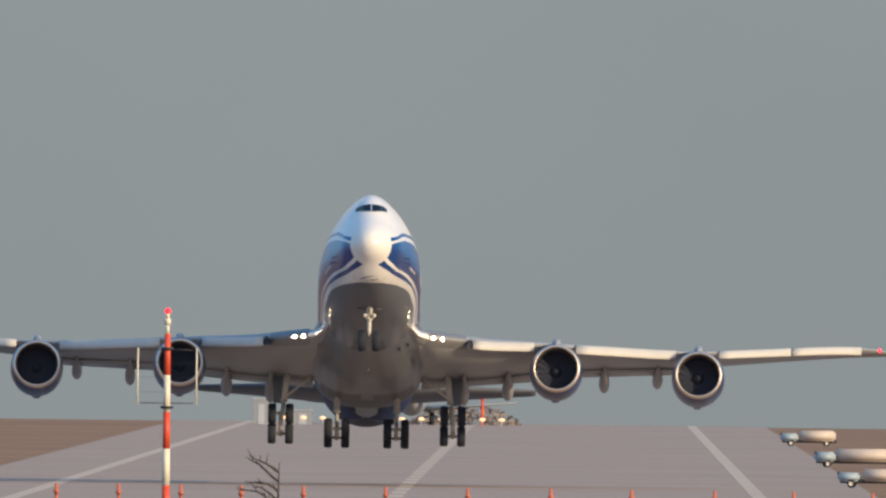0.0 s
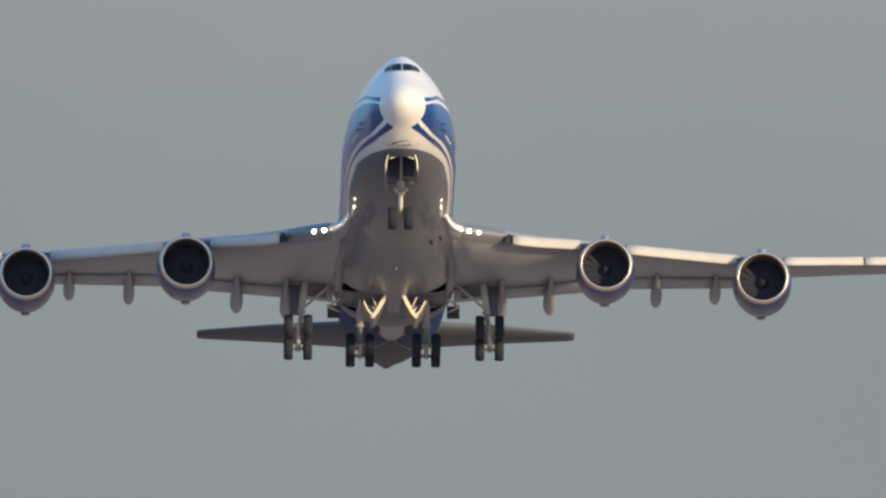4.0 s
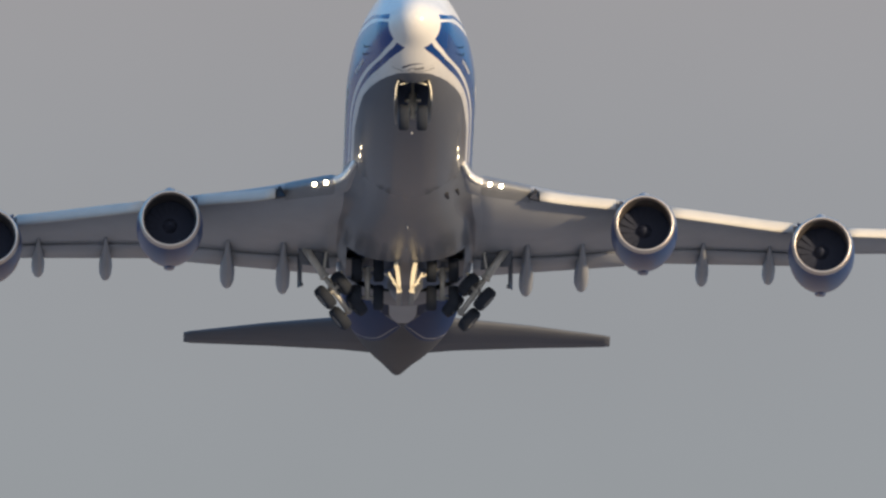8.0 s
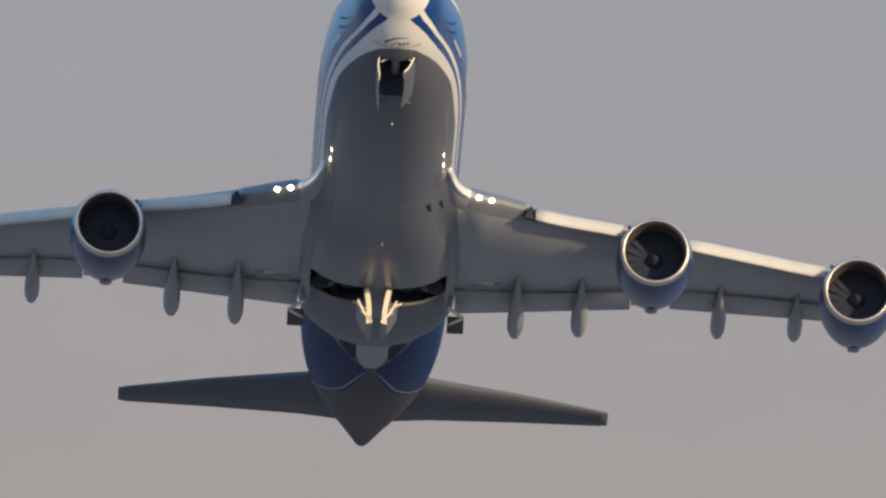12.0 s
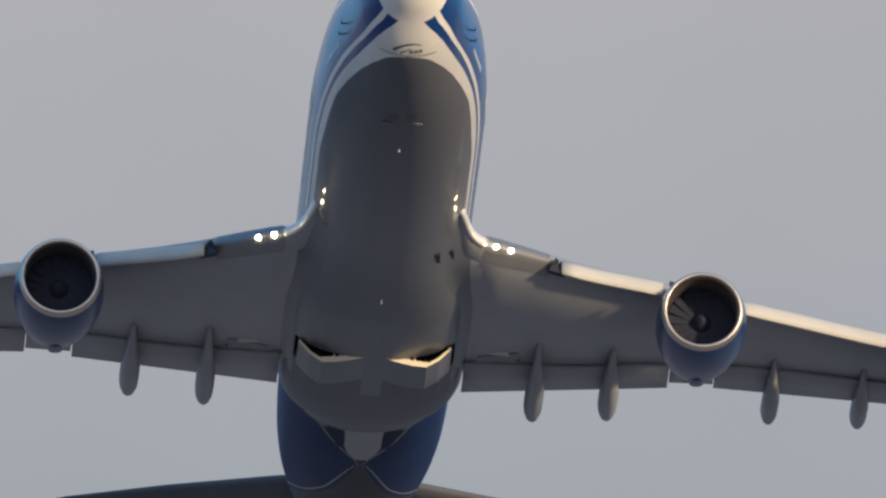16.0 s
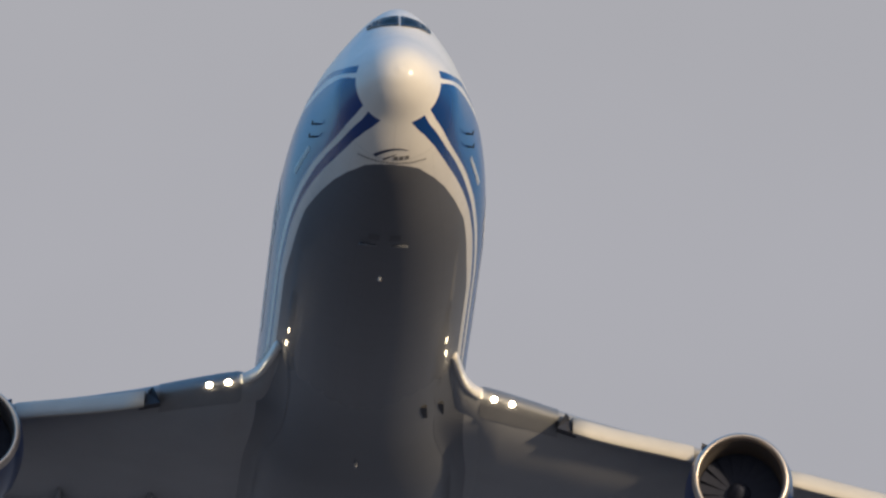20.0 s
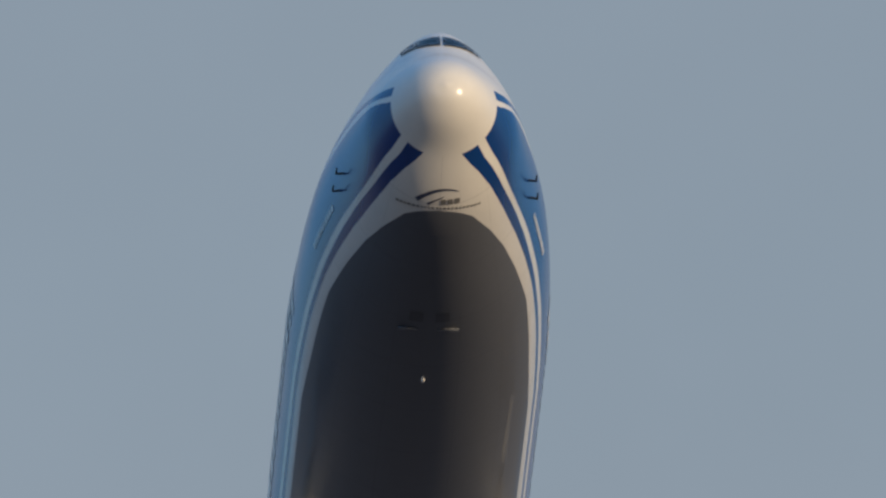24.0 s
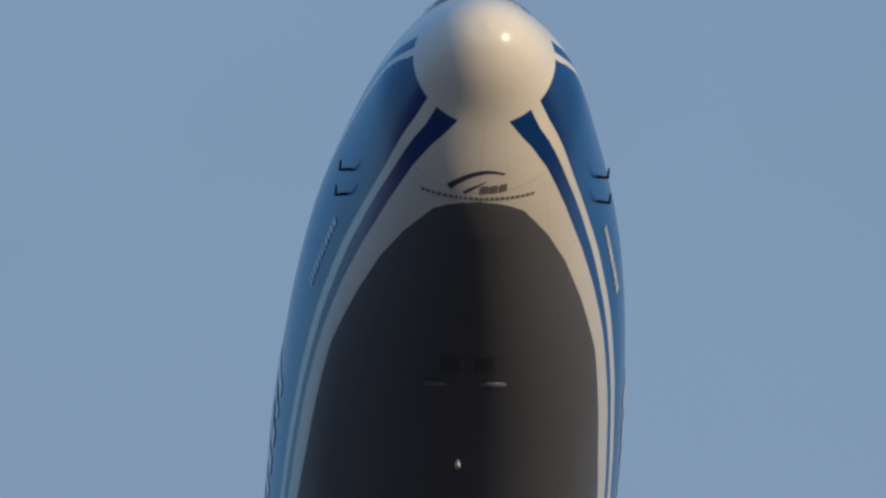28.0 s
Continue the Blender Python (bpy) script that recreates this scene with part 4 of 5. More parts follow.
# doors beside the wing gear bays: one under the wing along the leg, one at the trailing edge by the body
side_doors = []
for s in (1, -1):
    a, b = under(5.5, 0.80), under(3.95, 0.86)
    w = Vector((0, 0.8, 0.0))
    bm = bmesh.new()
    quad = lambda o: [mirror(p, s) for p in (a + o, b + o, b + w + o, a + w + o)]
    loft(bm, [quad(Vector((0, 0, -0.012))), quad(Vector((0, 0, 0.06)))])
    part("leg_slot", fix(bm), m_bay, plane, smooth=False)
    bm = bmesh.new()
    hinge = mirror((a + b) / 2, s)
    quad = lambda o: [mirror(p, s) - hinge for p in (a + o, b + o, b + w + o, a + w + o)]
    loft(bm, [quad(Vector((0, 0, -0.018))), quad(Vector((0, 0, -0.04)))])
    d = part("leg_door", fix(bm), m_grey, plane, smooth=False)
    d.location = hinge
    side_doors.append((d, mirror(a - b, s).normalized(), -s * 70))
    # hinged along its rear upper edge; a bent bracket in sunlit cream stands before it
    bm = bmesh.new()
    hinge = Vector((s * 3.56, 39.3, -3.3))
    box(bm, (0, -0.44, 0.0), (0.74, 0.86, 0.06), bevel=0.02)
    d = part("bay_side_door", bm, (m_grey,), plane, smooth=False)
    d.location = hinge
    bm = bmesh.new()
    for q0, q1 in (((-0.36 * s, -0.02, 0.80), (0.33 * s, -0.10, 0.06)), ((0.33 * s, -0.10, 0.06), (-0.34 * s, -0.46, -0.04))):
        tube(bm, q0, q1, 0.08, n=8)
    part("door_bracket", fix(bm), m_suncream, d, "bent bracket in sunlit cream")
    side_doors.append((d, Vector((1, 0, 0)), 78))

# ---- small things on the nose and belly ----
for s in (1, -1):
    for y, z in ((5.1, -0.30), (5.58, -0.55)):
        bm = bmesh.new()
        th = math.degrees(math.acos(max(-1, min(1, (middle(y) - z) / (middle(y) - belly(y))))))
        a, b = skin(y, s * th, -0.02), skin(y, s * th, 0.17)
        tube(bm, a, b, 0.036, 0.028, 8)
        tube(bm, b, b + Vector((0, -0.34, 0)), 0.028, 0.018, 8)
        part("pitot_probe", fix(bm), m_steel, plane)
bm = bmesh.new()
p = skin(10.8, 0)
loft(bm, [[(p.x + a * 0.05, p.y + b * 0.13, p.z + 0.03) for a, b in ((-1, 0), (0, -1), (1, 0), (0, 1))], [(p.x + a * 0.05, p.y + 0.08 + b * 0.08, p.z - 0.09) for a, b in ((-1, 0), (0, -1), (1, 0), (0, 1))]])
part("antenna_blade", fix(bm), m_white, plane, smooth=False)
for y, sz in ((27.7, 0.15), (31.4, 0.08)):
    bm = bmesh.new()
    p = fair(y, 0)
    loft(bm, [[(p.x + a * 0.06, p.y + b * sz, p.z + 0.03) for a, b in ((-1, 0), (0, -1), (1, 0), (0, 1))], [(p.x + a * 0.04, p.y + 0.1 + b * sz * 0.6, p.z - sz) for a, b in ((-1, 0), (0, -1), (1, 0), (0, 1))]])
    part("antenna_blade", fix(bm), m_wing, plane, smooth=False)
def fair_depth(x, y):
    """The height of the fairing's underside x metres off the middle at station y."""
    pts = [fair(y, k) for k in range(len(FRAC) - 1)]
    return float(np.interp(x, [p.x for p in pts], [p.z for p in pts]))


# air inlets of the cooling packs, on the left side of the fairing
for x, y in ((1.9, 24.6), (2.43, 25.2)):
    bm = bmesh.new()
    z = fair_depth(x, y)
    loft(bm, [[(x - 0.14, y - 0.45, z - 0.012), (x + 0.14, y - 0.45, z - 0.005), (x + 0.2, y + 0.5, z - 0.012), (x - 0.2, y + 0.5, z - 0.03)], [(x - 0.14, y - 0.45, z + 0.08), (x + 0.14, y - 0.45, z + 0.08), (x + 0.2, y + 0.5, z + 0.08), (x - 0.2, y + 0.5, z + 0.08)]])
    part("air_inlet", fix(bm), m_steel, plane, smooth=False)

# ---- painted marks on the skin ----
def skin_strip(name, pts, width, mat, parent, out=0.012, label=""):
    """A painted line on the skin through (x, y) points on the lower nose."""
    bm = bmesh.new()
    prev = None
    for i, (x, y) in enumerate(pts):
        a, b = pts[max(i - 1, 0)], pts[min(i + 1, len(pts) - 1)]
        d = Vector((b[0] - a[0], b[1] - a[1], 0)).normalized()
        n = Vector((-d.y, d.x, 0))
        wd = width(i / (len(pts) - 1)) / 2
        row = []
        for e in (-1, 1):
            px, py = x + n.x * wd * e, y + n.y * wd * e
            row.append(bm.verts.new(skin(py, math.degrees(math.asin(max(-0.97, min(0.97, px / half_width(py))))), out)))
        if prev:
            bm.faces.new((prev[0], prev[1], row[1], row[0]))
        prev = row
    return part(name, fix(bm), mat, parent, label, smooth=False)


def skin_patch(name, y0, y1, t0, t1, mat, parent, out=0.012, label=""):
    """A painted patch between two stations and two angles from the keel."""
    bm = bmesh.new()
    g = [[bm.verts.new(skin(y0 + (y1 - y0) * j / 4, t0 + (t1 - t0) * i / 4, out)) for i in range(5)] for j in range(5)]
    for a, b in zip(g, g[1:]):
        for i in range(4):
            bm.faces.new((a[i], a[i + 1], b[i + 1], b[i]))
    return part(name, fix(bm), mat, parent, label, smooth=False)


# the mark: an arc, a second stroke, and three plain blocks
steps = [k / 16 for k in range(17)]
skin_strip("mark_arc", [(-0.58 + 1.03 * t, 2.56 - 0.42 * math.sin(math.pi * (0.02 + 0.70 * t)) ** 0.8) for t in steps], lambda t: 0.085 * (1 - t) + 0.02, m_logo, fuselage, label="plain dark blue arc")
skin_strip("mark_arc", [(-0.30 + 0.40 * t, 2.57 - 0.25 * t ** 0.8) for t in steps], lambda t: 0.05 * (1 - t) + 0.015, m_logo, fuselage, label="plain dark blue arc")
for x in (0.02, 0.19, 0.36):
    skin_strip("mark_block", [(x, 2.47), (x + 0.13, 2.47)], lambda t: 0.14, m_letter, fuselage, label="plain dark block")
# the line under the mark
rng = random.Random(4)
x = -1.08
while x < 1.02:
    w = rng.choice((0.05, 0.07, 0.06, 0.08))
    skin_strip("line_bar", [(x, 2.65 + 0.19 * (x / 1.1) ** 2), (x + w, 2.65 + 0.19 * ((x + w) / 1.1) ** 2)], lambda t: 0.06, m_line, fuselage)
    x += w + 0.035
# small white bars on both flanks behind the nose, and broad white bars farther aft
for s in (1, -1):
    y = 6.35
    while y < 8.6:
        w = rng.choice((0.10, 0.14, 0.18))
        skin_patch("flank_bar", y, y + w, s * 76.0, s * 79.0, m_white, fuselage)
        y += w + 0.07
    y = 13.0
    while y < 24:
        w = rng.choice((0.5, 0.7, 0.9))
        skin_patch("title_bar", y, y + w, s * 82, s * 101, m_white, fuselage, label="broad white bar")
        y += w + 0.35
    skin_patch("drain_plate", 7.22, 7.68, s * 3.2, s * 10.5, m_plate, fuselage)
    bm = bmesh.new()
    p = skin(8.1, s * 10, 0.02)
    box(bm, p, (0.55, 0.10, 0.07), bevel=0.02)
    part("bay_fairing", bm, m_grey, fuselage)
for s in (1, -1):
    bm = bmesh.new()
    g = []
    for j in range(5):
        y = 44.25 + 2.35 * j / 4
        top = float(np.interp(y, (44.25, 45.4, 46.6), (25.5, 25.5, 16.5)))
        g.append([bm.verts.new(skin(y, s * (13.2 + (top - 13.2) * i / 4), 0.05)) for i in range(5)])
    for a, b in zip(g, g[1:]):
        for i in range(4):
            bm.faces.new((a[i], a[i + 1], b[i + 1], b[i]))
    part("keel_field", fix(bm), m_navy, fuselage, "dark blue painted field beside the keel", smooth=False)
bm = bmesh.new()
g = []
for j in range(6):
    y = 44.25 + 3.5 * j / 5
    wide = float(np.interp(y, (44.25, 46.7, 47.75), (12.6, 12.0, 4.0)))
    g.append([bm.verts.new(skin(y, wide * (i - 3) / 3, 0.055)) for i in range(7)])
for a, b in zip(g, g[1:]):
    for i in range(6):
        bm.faces.new((a[i], a[i + 1], b[i + 1], b[i]))
part("keel_panel", fix(bm), m_wing, fuselage, "pale grey keel panel", smooth=False)
skin_patch("door_seam", 13.4, 15.0, -87.2, -85.8, m_steel, fuselage)

# ---- ground: one sheet, with the runway, its markings and what stands on it ----
m_grass = material("dry_grass", (0.20, 0.187, 0.172), 0.9, var=0.3, scale=0.02, fine=0.4, spec=0.05)
m_runway = material("runway_concrete", (0.395, 0.305, 0.25), 0.9, var=0.14, scale=0.03, fine=0.5, spec=0.05)
m_mark = material("runway_marking", (0.55, 0.445, 0.36), 0.9, var=0.2, scale=0.2, fine=2.0, spec=0.05)
m_red = material("signal_red_paint", (0.62, 0.075, 0.03), 0.5, var=0.1)
m_stake = material("faded_orange_paint", (0.50, 0.13, 0.075), 0.6, var=0.12)
m_cream = material("signal_white_paint", (0.72, 0.66, 0.52), 0.5, var=0.1)
m_bark = material("bare_bark", (0.07, 0.055, 0.045), 0.9, var=0.25)
# far things: distance haze is mixed into the next three base colours
m_far = material("far_hazy_grey_paint", (0.36, 0.39, 0.44), 0.6, var=0.1)
m_bluegrey = material("hazy_blue_grey_paint", (0.23, 0.255, 0.285), 0.6, var=0.1)
m_leaf = material("far_hazy_wood", (0.20, 0.17, 0.16), 0.9, var=0.3)
m_warm = material("warm_lamp_glow", (1.0, 0.66, 0.40), 0.4, emit=0.42)
m_redlamp = material("red_lamp_glow", (1.0, 0.02, 0.03), 0.4, emit=1.6)
RX0, RX1, RC = -33.7, 10.9, -11.4


def sheet(name, x0, x1, y0, y1, z, mat, label, cat, nx=1, ny=1):
    bm = bmesh.new()
    bmesh.ops.create_grid(bm, x_segments=nx, y_segments=ny, size=0.5, matrix=Matrix.Translation(((x0 + x1) / 2, (y0 + y1) / 2, z)) @ Matrix.Diagonal((x1 - x0, y1 - y0, 1, 1)))
    return tagged(part(name, bm, mat, smooth=False), label, cat, kind="structure")


def bounce_tone():
    """Bounce light for the aircraft, set in the colour: pale far off, dark nearby."""
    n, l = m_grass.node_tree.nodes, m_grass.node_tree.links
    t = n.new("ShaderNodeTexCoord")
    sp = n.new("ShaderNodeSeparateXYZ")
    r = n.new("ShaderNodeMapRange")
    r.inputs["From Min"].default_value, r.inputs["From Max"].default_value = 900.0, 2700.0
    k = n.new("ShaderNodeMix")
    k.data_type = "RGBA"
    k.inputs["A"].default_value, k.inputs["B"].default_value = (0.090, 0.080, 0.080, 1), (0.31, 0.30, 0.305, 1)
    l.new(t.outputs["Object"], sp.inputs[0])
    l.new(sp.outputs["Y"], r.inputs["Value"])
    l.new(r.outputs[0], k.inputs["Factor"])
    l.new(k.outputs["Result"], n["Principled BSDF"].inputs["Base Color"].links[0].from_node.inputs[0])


bounce_tone()
sheet("ground", -9000, 9000, -6000, 14000, -0.15, m_grass, "airfield grass toned pale to dark for bounce light", "ground", 20, 20)
m_verge = material("brown_verge_grass", (0.30, 0.185, 0.12), 0.95, var=0.3, scale=0.03, fine=0.5, spec=0.03)
sheet("verge", -140, 120, 2900, 8000, -0.08, m_verge, "brown dry grass beside the runway", "ground", 4, 40)
runway = sheet("runway", RX0 - 7.5, RX1 + 7.5, 2550, 6100, 0.0, m_runway, "grey concrete runway with white markings", "runway", 2, 40)


def marking(x0, x1, y0, y1):
    bm = bmesh.new()
    box(bm, ((x0 + x1) / 2, (y0 + y1) / 2, 0.006), (x1 - x0, y1 - y0, 0.008))
    return part("runway_line", bm, m_mark, runway, smooth=False)


for k in range(12):
    marking(RX0 - 0.45, RX0 + 0.45, 2600 + k * 280, 2880 + k * 280)
    marking(RX1 - 0.45, RX1 + 0.45, 2600 + k * 280, 2880 + k * 280)
for k in range(50):
    marking(RC - 0.45, RC + 0.45, 2620 + k * 60, 2660 + k * 60)

# striped mast with a red lamp and a loop on each side
def mast(x, y, top):
    ob = tagged(new("striped_mast"), "red and white banded mast with a red lamp on top", "mast")
    ob.location = (x, y, -0.15)
    z = top + 0.15 - 0.62
    k = 0
    while z > 0:
        h = min(1.0 if k else 1.12, z)
        bm = bmesh.new()
        r0, r1 = 0.082 + 0.006 * k, 0.082 + 0.006 * (k + 1)
        tube(bm, (0, 0, z), (0, 0, z - h), min(r0, 0.12), min(r1, 0.12), 14)
        part("band", fix(bm), (m_red, m_cream)[k % 2], ob)
        z -= h
        k += 1
    t = top + 0.15
    bm = bmesh.new()
    tube(bm, (0, 0, t - 0.64), (0, 0, t - 0.36), 0.05)
    tube(bm, (0, 0, t - 0.36), (0, 0, t - 0.2), 0.09)
    tube(bm, (0, 0, t - 0.2), (0, 0, t - 0.05), 0.05)
    part("lamp_holder", fix(bm), m_cream, ob)
    bm = bmesh.new()
    bmesh.ops.create_uvsphere(bm, u_segments=14, v_segments=10, radius=0.085, matrix=Matrix.Translation((0, 0, t)))
    part("red_lamp", bm, m_redlamp, ob, "glowing red lamp")
    for zz in (t - 1.05, t - 2.65):
        bm = bmesh.new()
        tube(bm, (0, 0, zz), (0, 0, zz + 0.07), 0.18)
        part("clamp", fix(bm), m_steel, ob)
    for e in (-1, 1):
        bm = bmesh.new()
        tube(bm, (e * 0.8, 0, t - 1.0), (e * 0.8, 0, t - 2.55), 0.022)
        part("loop_post", fix(bm), m_cream, ob)
        for k in range(3):
            bm = bmesh.new()
            zz = t - 1.4 - 0.4 * k
            tube(bm, (e * 0.8, 0, zz), (e * 0.1, 0, zz), 0.003, n=6)
            part("loop_wire", fix(bm), m_steel, ob)
        for zz in (t - 1.05, t - 2.5):
            bm = bmesh.new()
            tube(bm, (e * 0.72, 0, zz), (e * 0.05, 0, zz), 0.014)
            part("loop_bar", fix(bm), m_steel, ob)
    return ob


MAST = (-11.34, 1340.0, 11.15)
mast(*MAST)

# landing beacon array: a row of orange stakes
stake = None
for x, y, top in ((-19.12, 1790.0, 4.84), (-16.86, 1790.0, 4.84), (-14.6, 1790.0, 4.84), (-12.41, 1790.0, 4.84), (-10.15, 1790.0, 4.84), (-7.16, 1790.0, 4.84), (-4.18, 1790.0, 4.84), (-1.16, 1790.0, 4.84), (1.77, 1790.0, 4.84), (4.79, 1790.0, 4.84), (7.66, 1790.0, 4.84), (10.53, 1790.0, 4.84), (-21.38, 1790.0, 4.84)):
    if stake is None:
        stake = tagged(new("antenna_stake"), "slim orange antenna stake in a row", "antenna", "stakes of the antenna row")
        bm = bmesh.new()
        tube(bm, (0, 0, 0), (0, 0, top + 0.15), 0.07, 0.06, 10)
        part("pole", fix(bm), m_stake, stake)
        bm = bmesh.new()
        box(bm, (0, 0, top - 0.15), (0.2, 0.5, 0.16), bevel=0.03)
        part("dipole_box", bm, m_stake, stake)
        bm = bmesh.new()
        box(bm, (0, 0, 0.06), (0.5, 0.5, 0.12), bevel=0.02)
        part("foot", bm, m_far, stake)
        stake.location = (x, y, -0.15)
    else:
        copy_thing(stake, pose(x, y, -0.15))

# bare sapling in front of the runway
def sapling(x, y, h):
    ob = tagged(new("bare_sapling"), "leafless dark sapling with thin twigs", "tree")
    ob.location = (x, y, -0.15)
    rng = random.Random(7)
    bm = bmesh.new()
    pts = [Vector((0.05 * math.sin(k), 0.04 * math.cos(k * 1.3), h * k / 8)) for k in range(9)]
    for k in range(8):
        tube(bm, pts[k], pts[k + 1], 0.11 * (1 - k / 9), 0.11 * (1 - (k + 1) / 9), 8)
    part("trunk", fix(bm), m_bark, ob)
    # a few long crooked boughs, most of them to one side, with thin twigs
    for k in range(15):
        bm = bmesh.new()
        b = pts[4].lerp(pts[8], (k / 15) ** 0.9)
        side = -1 if rng.random() < 0.72 else 1
        ln = rng.uniform(0.7, 1.5) * (1.15 - 0.5 * k / 15)
        p = b
        d = Vector((side * rng.uniform(0.5, 1.0), rng.uniform(-0.6, 0.6), rng.uniform(0.35, 0.9))).normalized()
        for i in range(5):
            q = p + d * ln / 5
            tube(bm, p, q, 0.04 * (1 - i / 6), 0.04 * (1 - (i + 1) / 6), 6)
            for _ in range(2 if i > 1 else 1):
                tube(bm, p, p + (d + Vector((rng.uniform(-1, 1), rng.uniform(-1, 1), 0.3))).normalized() * ln * rng.uniform(0.15, 0.3), 0.016, 0.006, 5)
            d = (d + Vector((rng.uniform(-0.35, 0.35), rng.uniform(-0.4, 0.4), rng.uniform(-0.45, 0.2)))).normalized()
            p = q
        part("branch", fix(bm), m_bark, ob)
    return ob


sapling(*(-7.45, 1200.0, 7.65))

# far lamps across the runway's other end
lamp = None
for k, (x, y) in enumerate(((-29.5, 4850.0), (-27.6, 4850.0), (-25.7, 4850.0), (-23.7, 4850.0), (-21.8, 4850.0), (-19.9, 4850.0), (-17.9, 4850.0), (-16.0, 4850.0), (-14.0, 4850.0), (-12.0, 4850.0), (-10.0, 4850.0), (-8.1, 4850.0))):
    if lamp is None:
        lamp = tagged(new("approach_lamp"), "warm white approach lamp on a short stand", "lamp", "far approach lamps")
        bm = bmesh.new()
        tube(bm, (0, 0, 0), (0, 0, 0.5), 0.06)
        part("stand", fix(bm), m_far, lamp)
        bm = bmesh.new()
        bmesh.ops.create_uvsphere(bm, u_segments=12, v_segments=8, radius=0.30, matrix=Matrix.Translation((0, 0, 0.7)) @ Matrix.Diagonal((1.1, 0.6, 0.6, 1)))
        part("head", bm, m_warm, lamp)
        lamp.location = (x, y, 0)
    else:
        copy_thing(lamp, pose(x, y, 0))

# things far off beyond the lift-off point
def far_airliner(x, y):
    ob = tagged(new("taxiing_airliner"), "hazy blue-grey airliner seen tail-on at the far end of the runway", "aircraft")
    ob.location = (x, y, 0)
    bm = bmesh.new()
    revolve(bm, [(-16, 0.05), (-15, 0.6), (-12, 1.2), (-8, 1.5), (8, 1.5), (13, 1.0), (16, 0.3), (16.2, 0.02)], (0, 0, 2.4), 24)
    part("fuselage", fix(bm), m_bluegrey, ob)
    bm = bmesh.new()
    loft(bm, [[(h * ch, y0 + f * ch - 16, z) for f, h in TFOIL] for z, y0, ch in ((3.2, 0.5, 5.0), (7.2, 0.0, 2.4))])
    part("tail_fin", fix(bm), m_bluegrey, ob)
    for s in (1, -1):
        bm = bmesh.new()
        loft(bm, [[(s * xx, y0 + f * ch - 16, z + h * ch) for f, h in TFOIL] for xx, y0, ch, z in ((0.3, 1.0, 3.0, 2.7), (3.7, 0.6, 1.5, 2.4))])
        part("tailplane", fix(bm), m_bluegrey, ob)
        bm = bmesh.new()
        loft(bm, [[(s * xx, y0 + f * ch, z + h * ch) for f, h in TFOIL] for xx, y0, ch, z in ((1.0, -2, 5.0, 1.6), (10.5, -4, 1.8, 2.3))])
        part("wing", fix(bm), m_bluegrey, ob)
        bm = bmesh.new()
        wheel(bm, (s * 2.0, 0.0, 0.62))
        tube(bm, (s * 2.0, 0.0, 0.62), (s * 1.6, 0.0, 1.9), 0.12)
        part("main_wheel", fix(bm), (m_tyre, m_gear), ob)
    return ob


far_airliner(-17.12, 4905.0)


def truck(x, y, turn, long, tall, label):
    ob = tagged(new("baggage_tug"), label, "vehicle")
    ob.matrix_basis = pose(x, y, 0, 0, 0, turn)
    bm = bmesh.new()
    box(bm, (0.7, 0, 0.45 + tall / 2 + 0.1), (long - 1.9, 2.4, tall + 0.2), bevel=0.16)
    part("cargo_box", bm, m_truckwhite, ob)
    bm = bmesh.new()
    box(bm, (-long / 2 + 0.75, 0, 0.4 + tall * 0.5), (1.5, 2.3, tall), bevel=0.16)
    part("cab", bm, m_truckblue, ob, "blue cab")
    bm = bmesh.new()
    box(bm, (-long / 2 + 0.02, 0, 0.6 + tall * 0.6), (0.06, 1.9, tall * 0.35), bevel=0.02)
    part("windscreen", bm, m_glass, ob)
    bm = bmesh.new()
    box(bm, (0, 0, 0.42), (long - 0.3, 1.9, 0.25), bevel=0.03)
    part("chassis", bm, m_steel, ob)
    for wx in (-long / 2 + 0.9, long / 2 - 1.0):
        for wy in (-1, 1):
            bm = bmesh.new()
            wheel(bm, (0, 0, 0), 0.27, 0.24)
            bmesh.ops.transform(bm, matrix=pose(wx, wy * 0.9, 0.27, 0, 0, 90), verts=bm.verts)
            part("wheel", fix(bm), (m_tyre, m_gear), ob)
    return ob


m_truckwhite = material("beige_white_paint", (0.52, 0.455, 0.41), 0.6, var=0.12)
m_truckblue = material("truck_blue_paint", (0.30, 0.38, 0.45), 0.4)
truck(20.7, 3682.1, 4, 6.8, 0.75, "low white airfield vehicle with a pale blue cab")
truck(19.1, 3245.2, -3, 4.6, 0.6, "small low white airfield vehicle with a pale cab")
truck(19.6, 4276.9, 2, 5.0, 0.7, "far low white airfield vehicle with a pale cab")


def hut(x, y, w, h):
    ob = tagged(new("equipment_hut"), "small hazy blue-grey equipment hut beside the runway", "hut")
    ob.location = (x, y, -0.15)
    bm = bmesh.new()
    box(bm, (0, 0, h / 2), (w, w, h), bevel=0.03)
    part("wall", bm, m_bluegrey, ob, smooth=False)
    bm = bmesh.new()
    box(bm, (0, 0, h + 0.05), (w + 0.2, w + 0.2, 0.12), bevel=0.03)
    part("roof", bm, m_far, ob, smooth=False)
    bm = bmesh.new()
    box(bm, (0, -w / 2 - 0.02, h * 0.42), (w * 0.4, 0.05, h * 0.8))
    part("door", bm, m_far, ob, smooth=False)


hut(*(-31.79, 4860.0), 1.6, 2.6)
hut(*(-27.78, 4870.0), 1.9, 1.5)
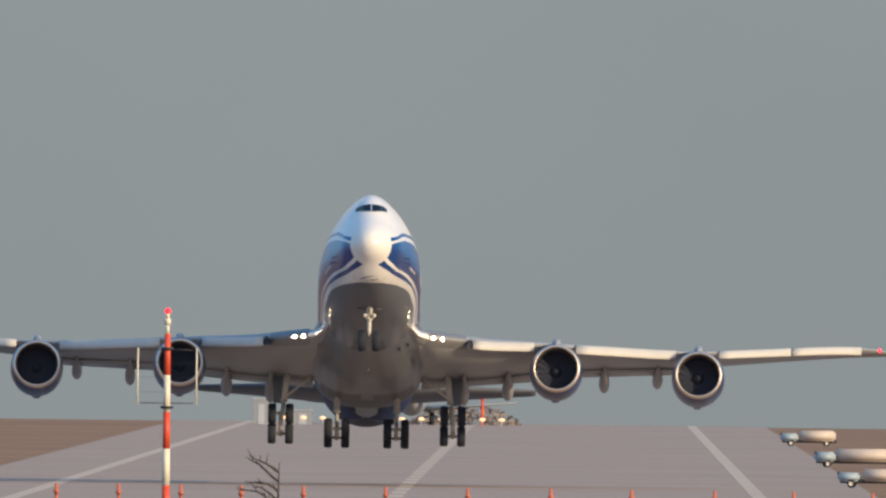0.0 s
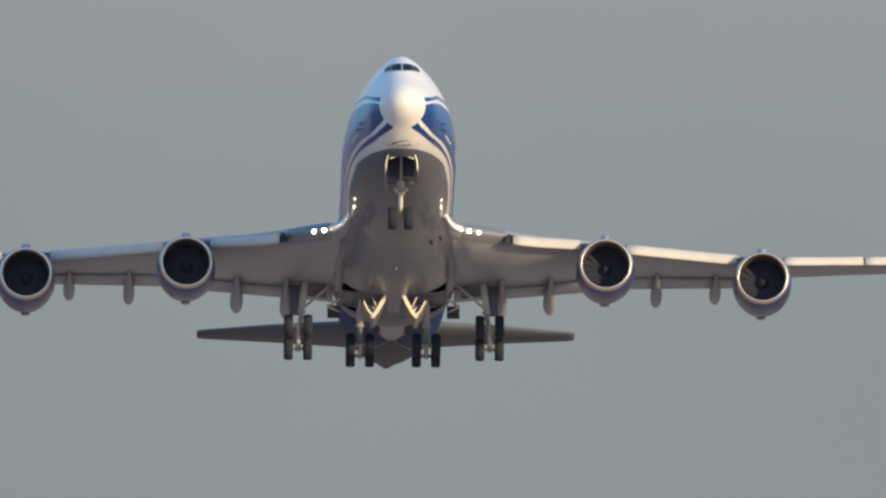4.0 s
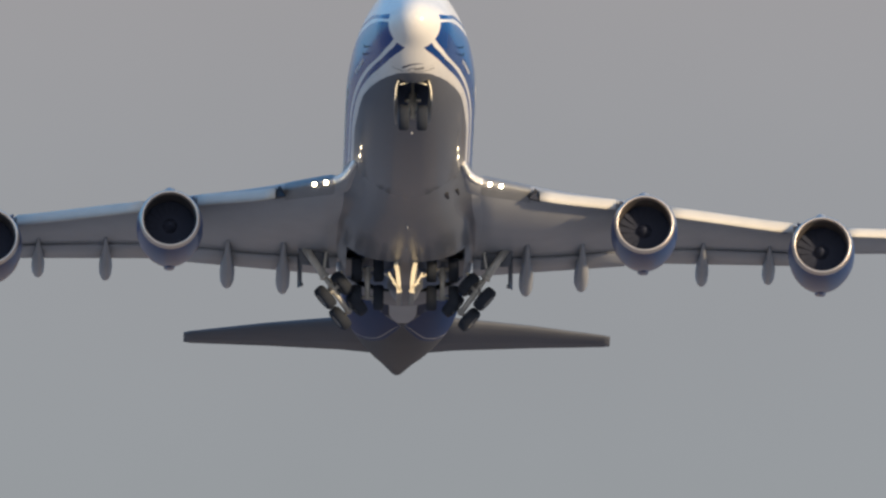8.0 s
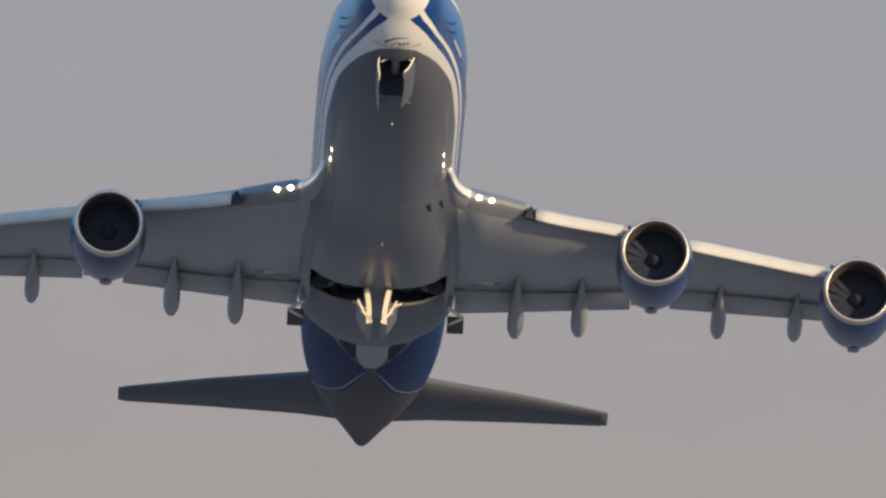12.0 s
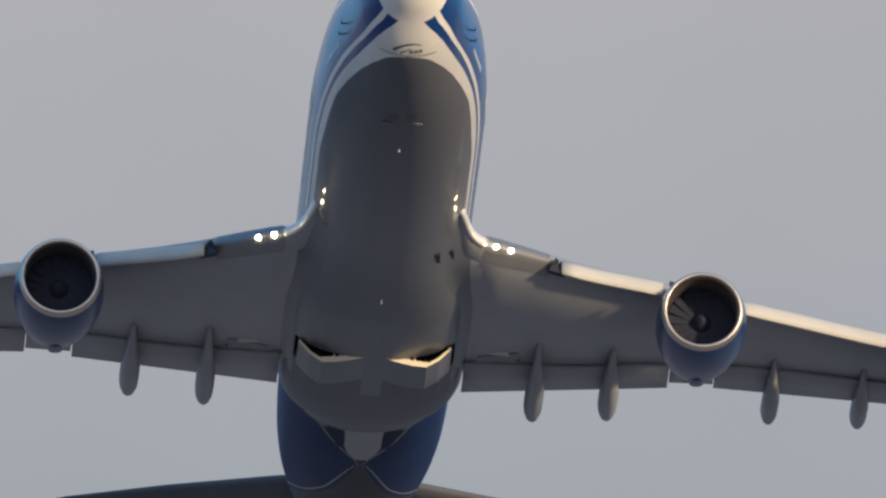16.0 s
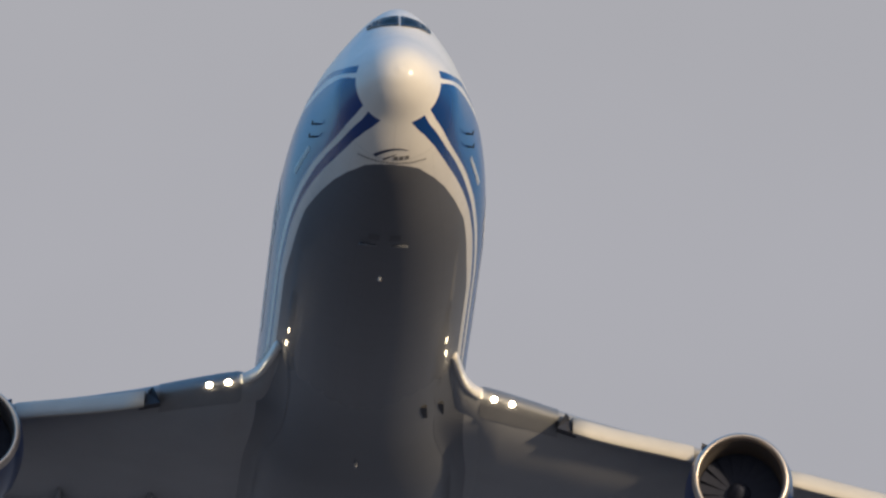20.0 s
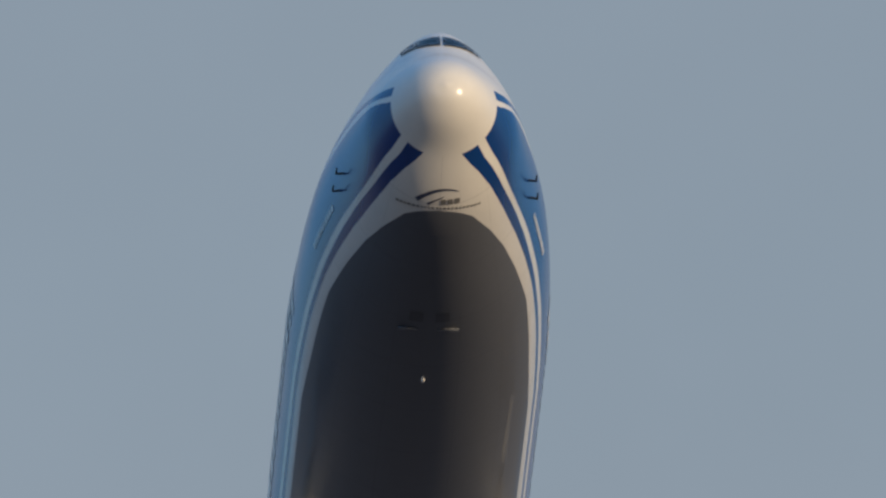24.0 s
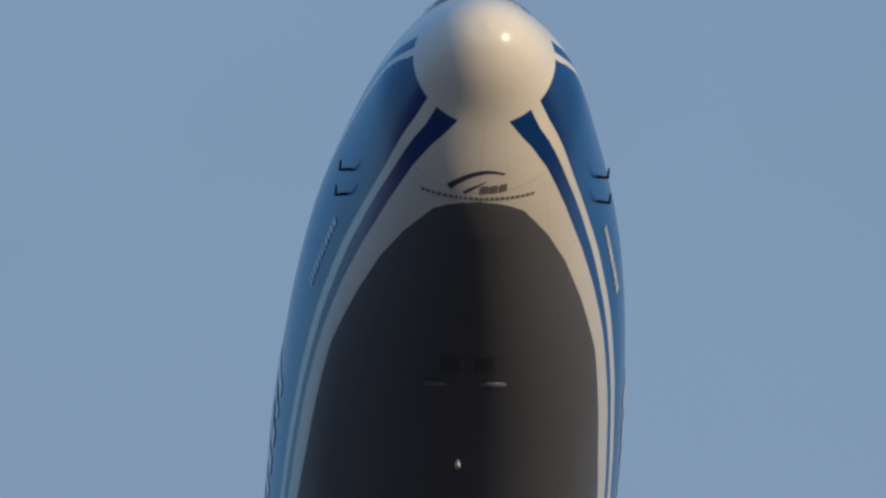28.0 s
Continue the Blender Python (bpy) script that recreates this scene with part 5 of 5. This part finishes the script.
# low scrub beyond the runway's end
bm = bmesh.new()
rng = random.Random(11)
for k in range(700):
    u = rng.random()
    x = -17.38 + (-6.36 - -17.38) * u
    top = 2.1 * math.sin(math.pi * u) ** 0.6
    c = Vector((x, 4930 + rng.uniform(-6, 6), rng.uniform(-0.15, max(top, 0.1))))
    a = rng.uniform(0, 3.14)
    w = rng.uniform(0.15, 0.4)
    d, e = Vector((math.cos(a) * w, math.sin(a) * w, 0)), Vector((rng.uniform(-0.1, 0.1), 0, w))
    bm.faces.new([bm.verts.new(c + p) for p in (-d, e * 0.4, d, -e * 0.6)])
tagged(part("scrub", bm, m_leaf, smooth=False), "low dark scrub beyond the end of the runway", "scrub", kind="stuff")
# orange marker among the far lamps
ob = tagged(new("marker_post"), "slim orange marker post among the lamps", "post")
ob.location = (-9.98, 4852, 0)
bm = bmesh.new()
tube(bm, (0, 0, 0), (0, 0, 2.6), 0.16, 0.12)
part("post", fix(bm), m_red, ob)
bm = bmesh.new()
tube(bm, (0, 0, 2.6), (0, 0, 2.9), 0.2, 0.16)
part("cap", fix(bm), m_red, ob)

# ---- everything that moves ----
def finer(rows):
    """Rows with three more between each two, for a path that bends."""
    out = [rows[0]]
    for (t0, a0), (t1, a1) in zip(rows, rows[1:]):
        out += [(t0 + (t1 - t0) * k / 4, a0 + (a1 - a0) * k / 4) for k in (1, 2, 3)] + [(t1, a1)] if a0 != a1 else [(t1, a1)]
    return out


def motions():
    back = Matrix.Translation(-REF)
    walk(plane, [(t, pose(x, y, z, a, b, c) @ back) for t, x, y, z, a, b, c in FLIGHT])
    for s, axis, d in nose_doors:
        h = d.location.copy()
        # the left door closes a little ahead of the right one
        shut = ((11.4, 84), (11.75, 66), (12.0, 47), (12.25, 32)) if s > 0 else ((11.7, 84), (12.0, 73), (12.25, 46))
        swing = ((0, 0), (2.5, 0), (2.8, 8), (3.0, 20), (3.3, 45), (3.7, 78), (4.2, 86), *shut, (12.5, 20), (12.9, 0), (28, 0))
        walk(d, [(t, Matrix.Translation(h) @ Matrix.Rotation(radians(-s * a), 4, axis)) for t, a in swing])
    opening = [(0, 0), (2.6, 0), (3.0, 22), (3.6, 50), (4.0, 68), (4.4, 85), (4.9, 98), (5.5, 103), (13.8, 103), (14.5, 88), (14.75, 76), (15.0, 62), (15.5, 38), (16.0, 17), (16.4, 0), (28, 0)]
    rear = [(0, 0), (2.6, 0), (3.6, 16), (4.6, 30), (10.6, 30), (11.8, 0), (28, 0)]
    fold = lambda a: a + float(np.interp(a, (0, 30, 62, 88, 105), (0, 18, 28, 27, 26)))
    for s, kind, d in body_doors:
        h = d.location.copy()
        if kind == "outer":
            # it hangs on the free edge of the inner door and folds up beside it
            pivot = fair((WB0 + WBM) / 2, 1, s)
            walk(d, [(t, Matrix.Translation(pivot) @ pose(0, 0, 0, 0, s * a, 0) @ Matrix.Translation(h - pivot) @ pose(0, 0, 0, 0, -s * fold(a), 0)) for t, a in finer(opening)])
        else:
            walk(d, [(t, pose(h.x, h.y, h.z, 0, s * a, 0)) for t, a in (opening if kind == "inner" else rear)])
    for d, axis, full in side_doors:
        h = d.location.copy()
        shut = ((11.2, 1), (11.9, 0)) if d.name.startswith("leg_door") else ((14.2, 1), (14.7, 0.7), (15.0, 0.3), (15.3, 0))
        # the square doors draw up into the fairing as they shut
        tuck = Vector((0, 0, 0)) if d.name.startswith("leg_door") else Vector((-math.copysign(1.0, h.x), 0, 0.7))
        walk(d, [(t, Matrix.Translation(h + tuck * (1 - a)) @ Matrix.Rotation(radians(full * a), 4, axis)) for t, a in ((0, 0), (2.6, 0), (3.4, 0.5), (4.4, 1), *shut, (28, 0))])
    h = nose_gear.location.copy()
    walk(nose_gear, [(t, pose(h.x, h.y, h.z, -a, 0, 0)) for t, a in ((0, 0), (4.8, 0), (6.5, 22), (7.3, 42), (8.0, 62), (9.0, 96), (9.8, 114), (28, 114))])
    for s, g in wing_gears:
        h = g.location.copy()
        walk(g, [(t, pose(h.x, h.y, h.z, 0, s * a, 0)) for t, a in ((0, 0), (5.6, 0), (6.5, 8), (7.0, 19), (7.5, 31), (8.0, 42), (9.0, 57), (10.0, 67), (11.0, 84), (11.7, 103), (28, 103))])
    for s, d in strut_doors:
        # it turns edge-on as the gear folds and then swings up against the wing
        walk(d, [(t, pose(s * x, 36.9, -2.55, r, 0, s * a)) for t, x, a, r in ((0, 5.75, 0, 0), (6.0, 5.75, 0, 0), (7.0, 5.65, 35, 0), (8.0, 5.4, 72, 0), (10.4, 5.4, 72, 0), (11.0, 5.4, 60, 45), (11.6, 5.4, 40, 88), (28, 5.4, 40, 88))])
    for s, g in body_gears:
        h = g.location.copy()
        walk(g, [(t, pose(h.x, h.y, h.z, -a, 0, 0)) for t, a in ((0, 0), (5.6, 0), (6.5, 12), (7.0, 28), (8.0, 70), (9.0, 104), (9.6, 113), (28, 113))])


motions()
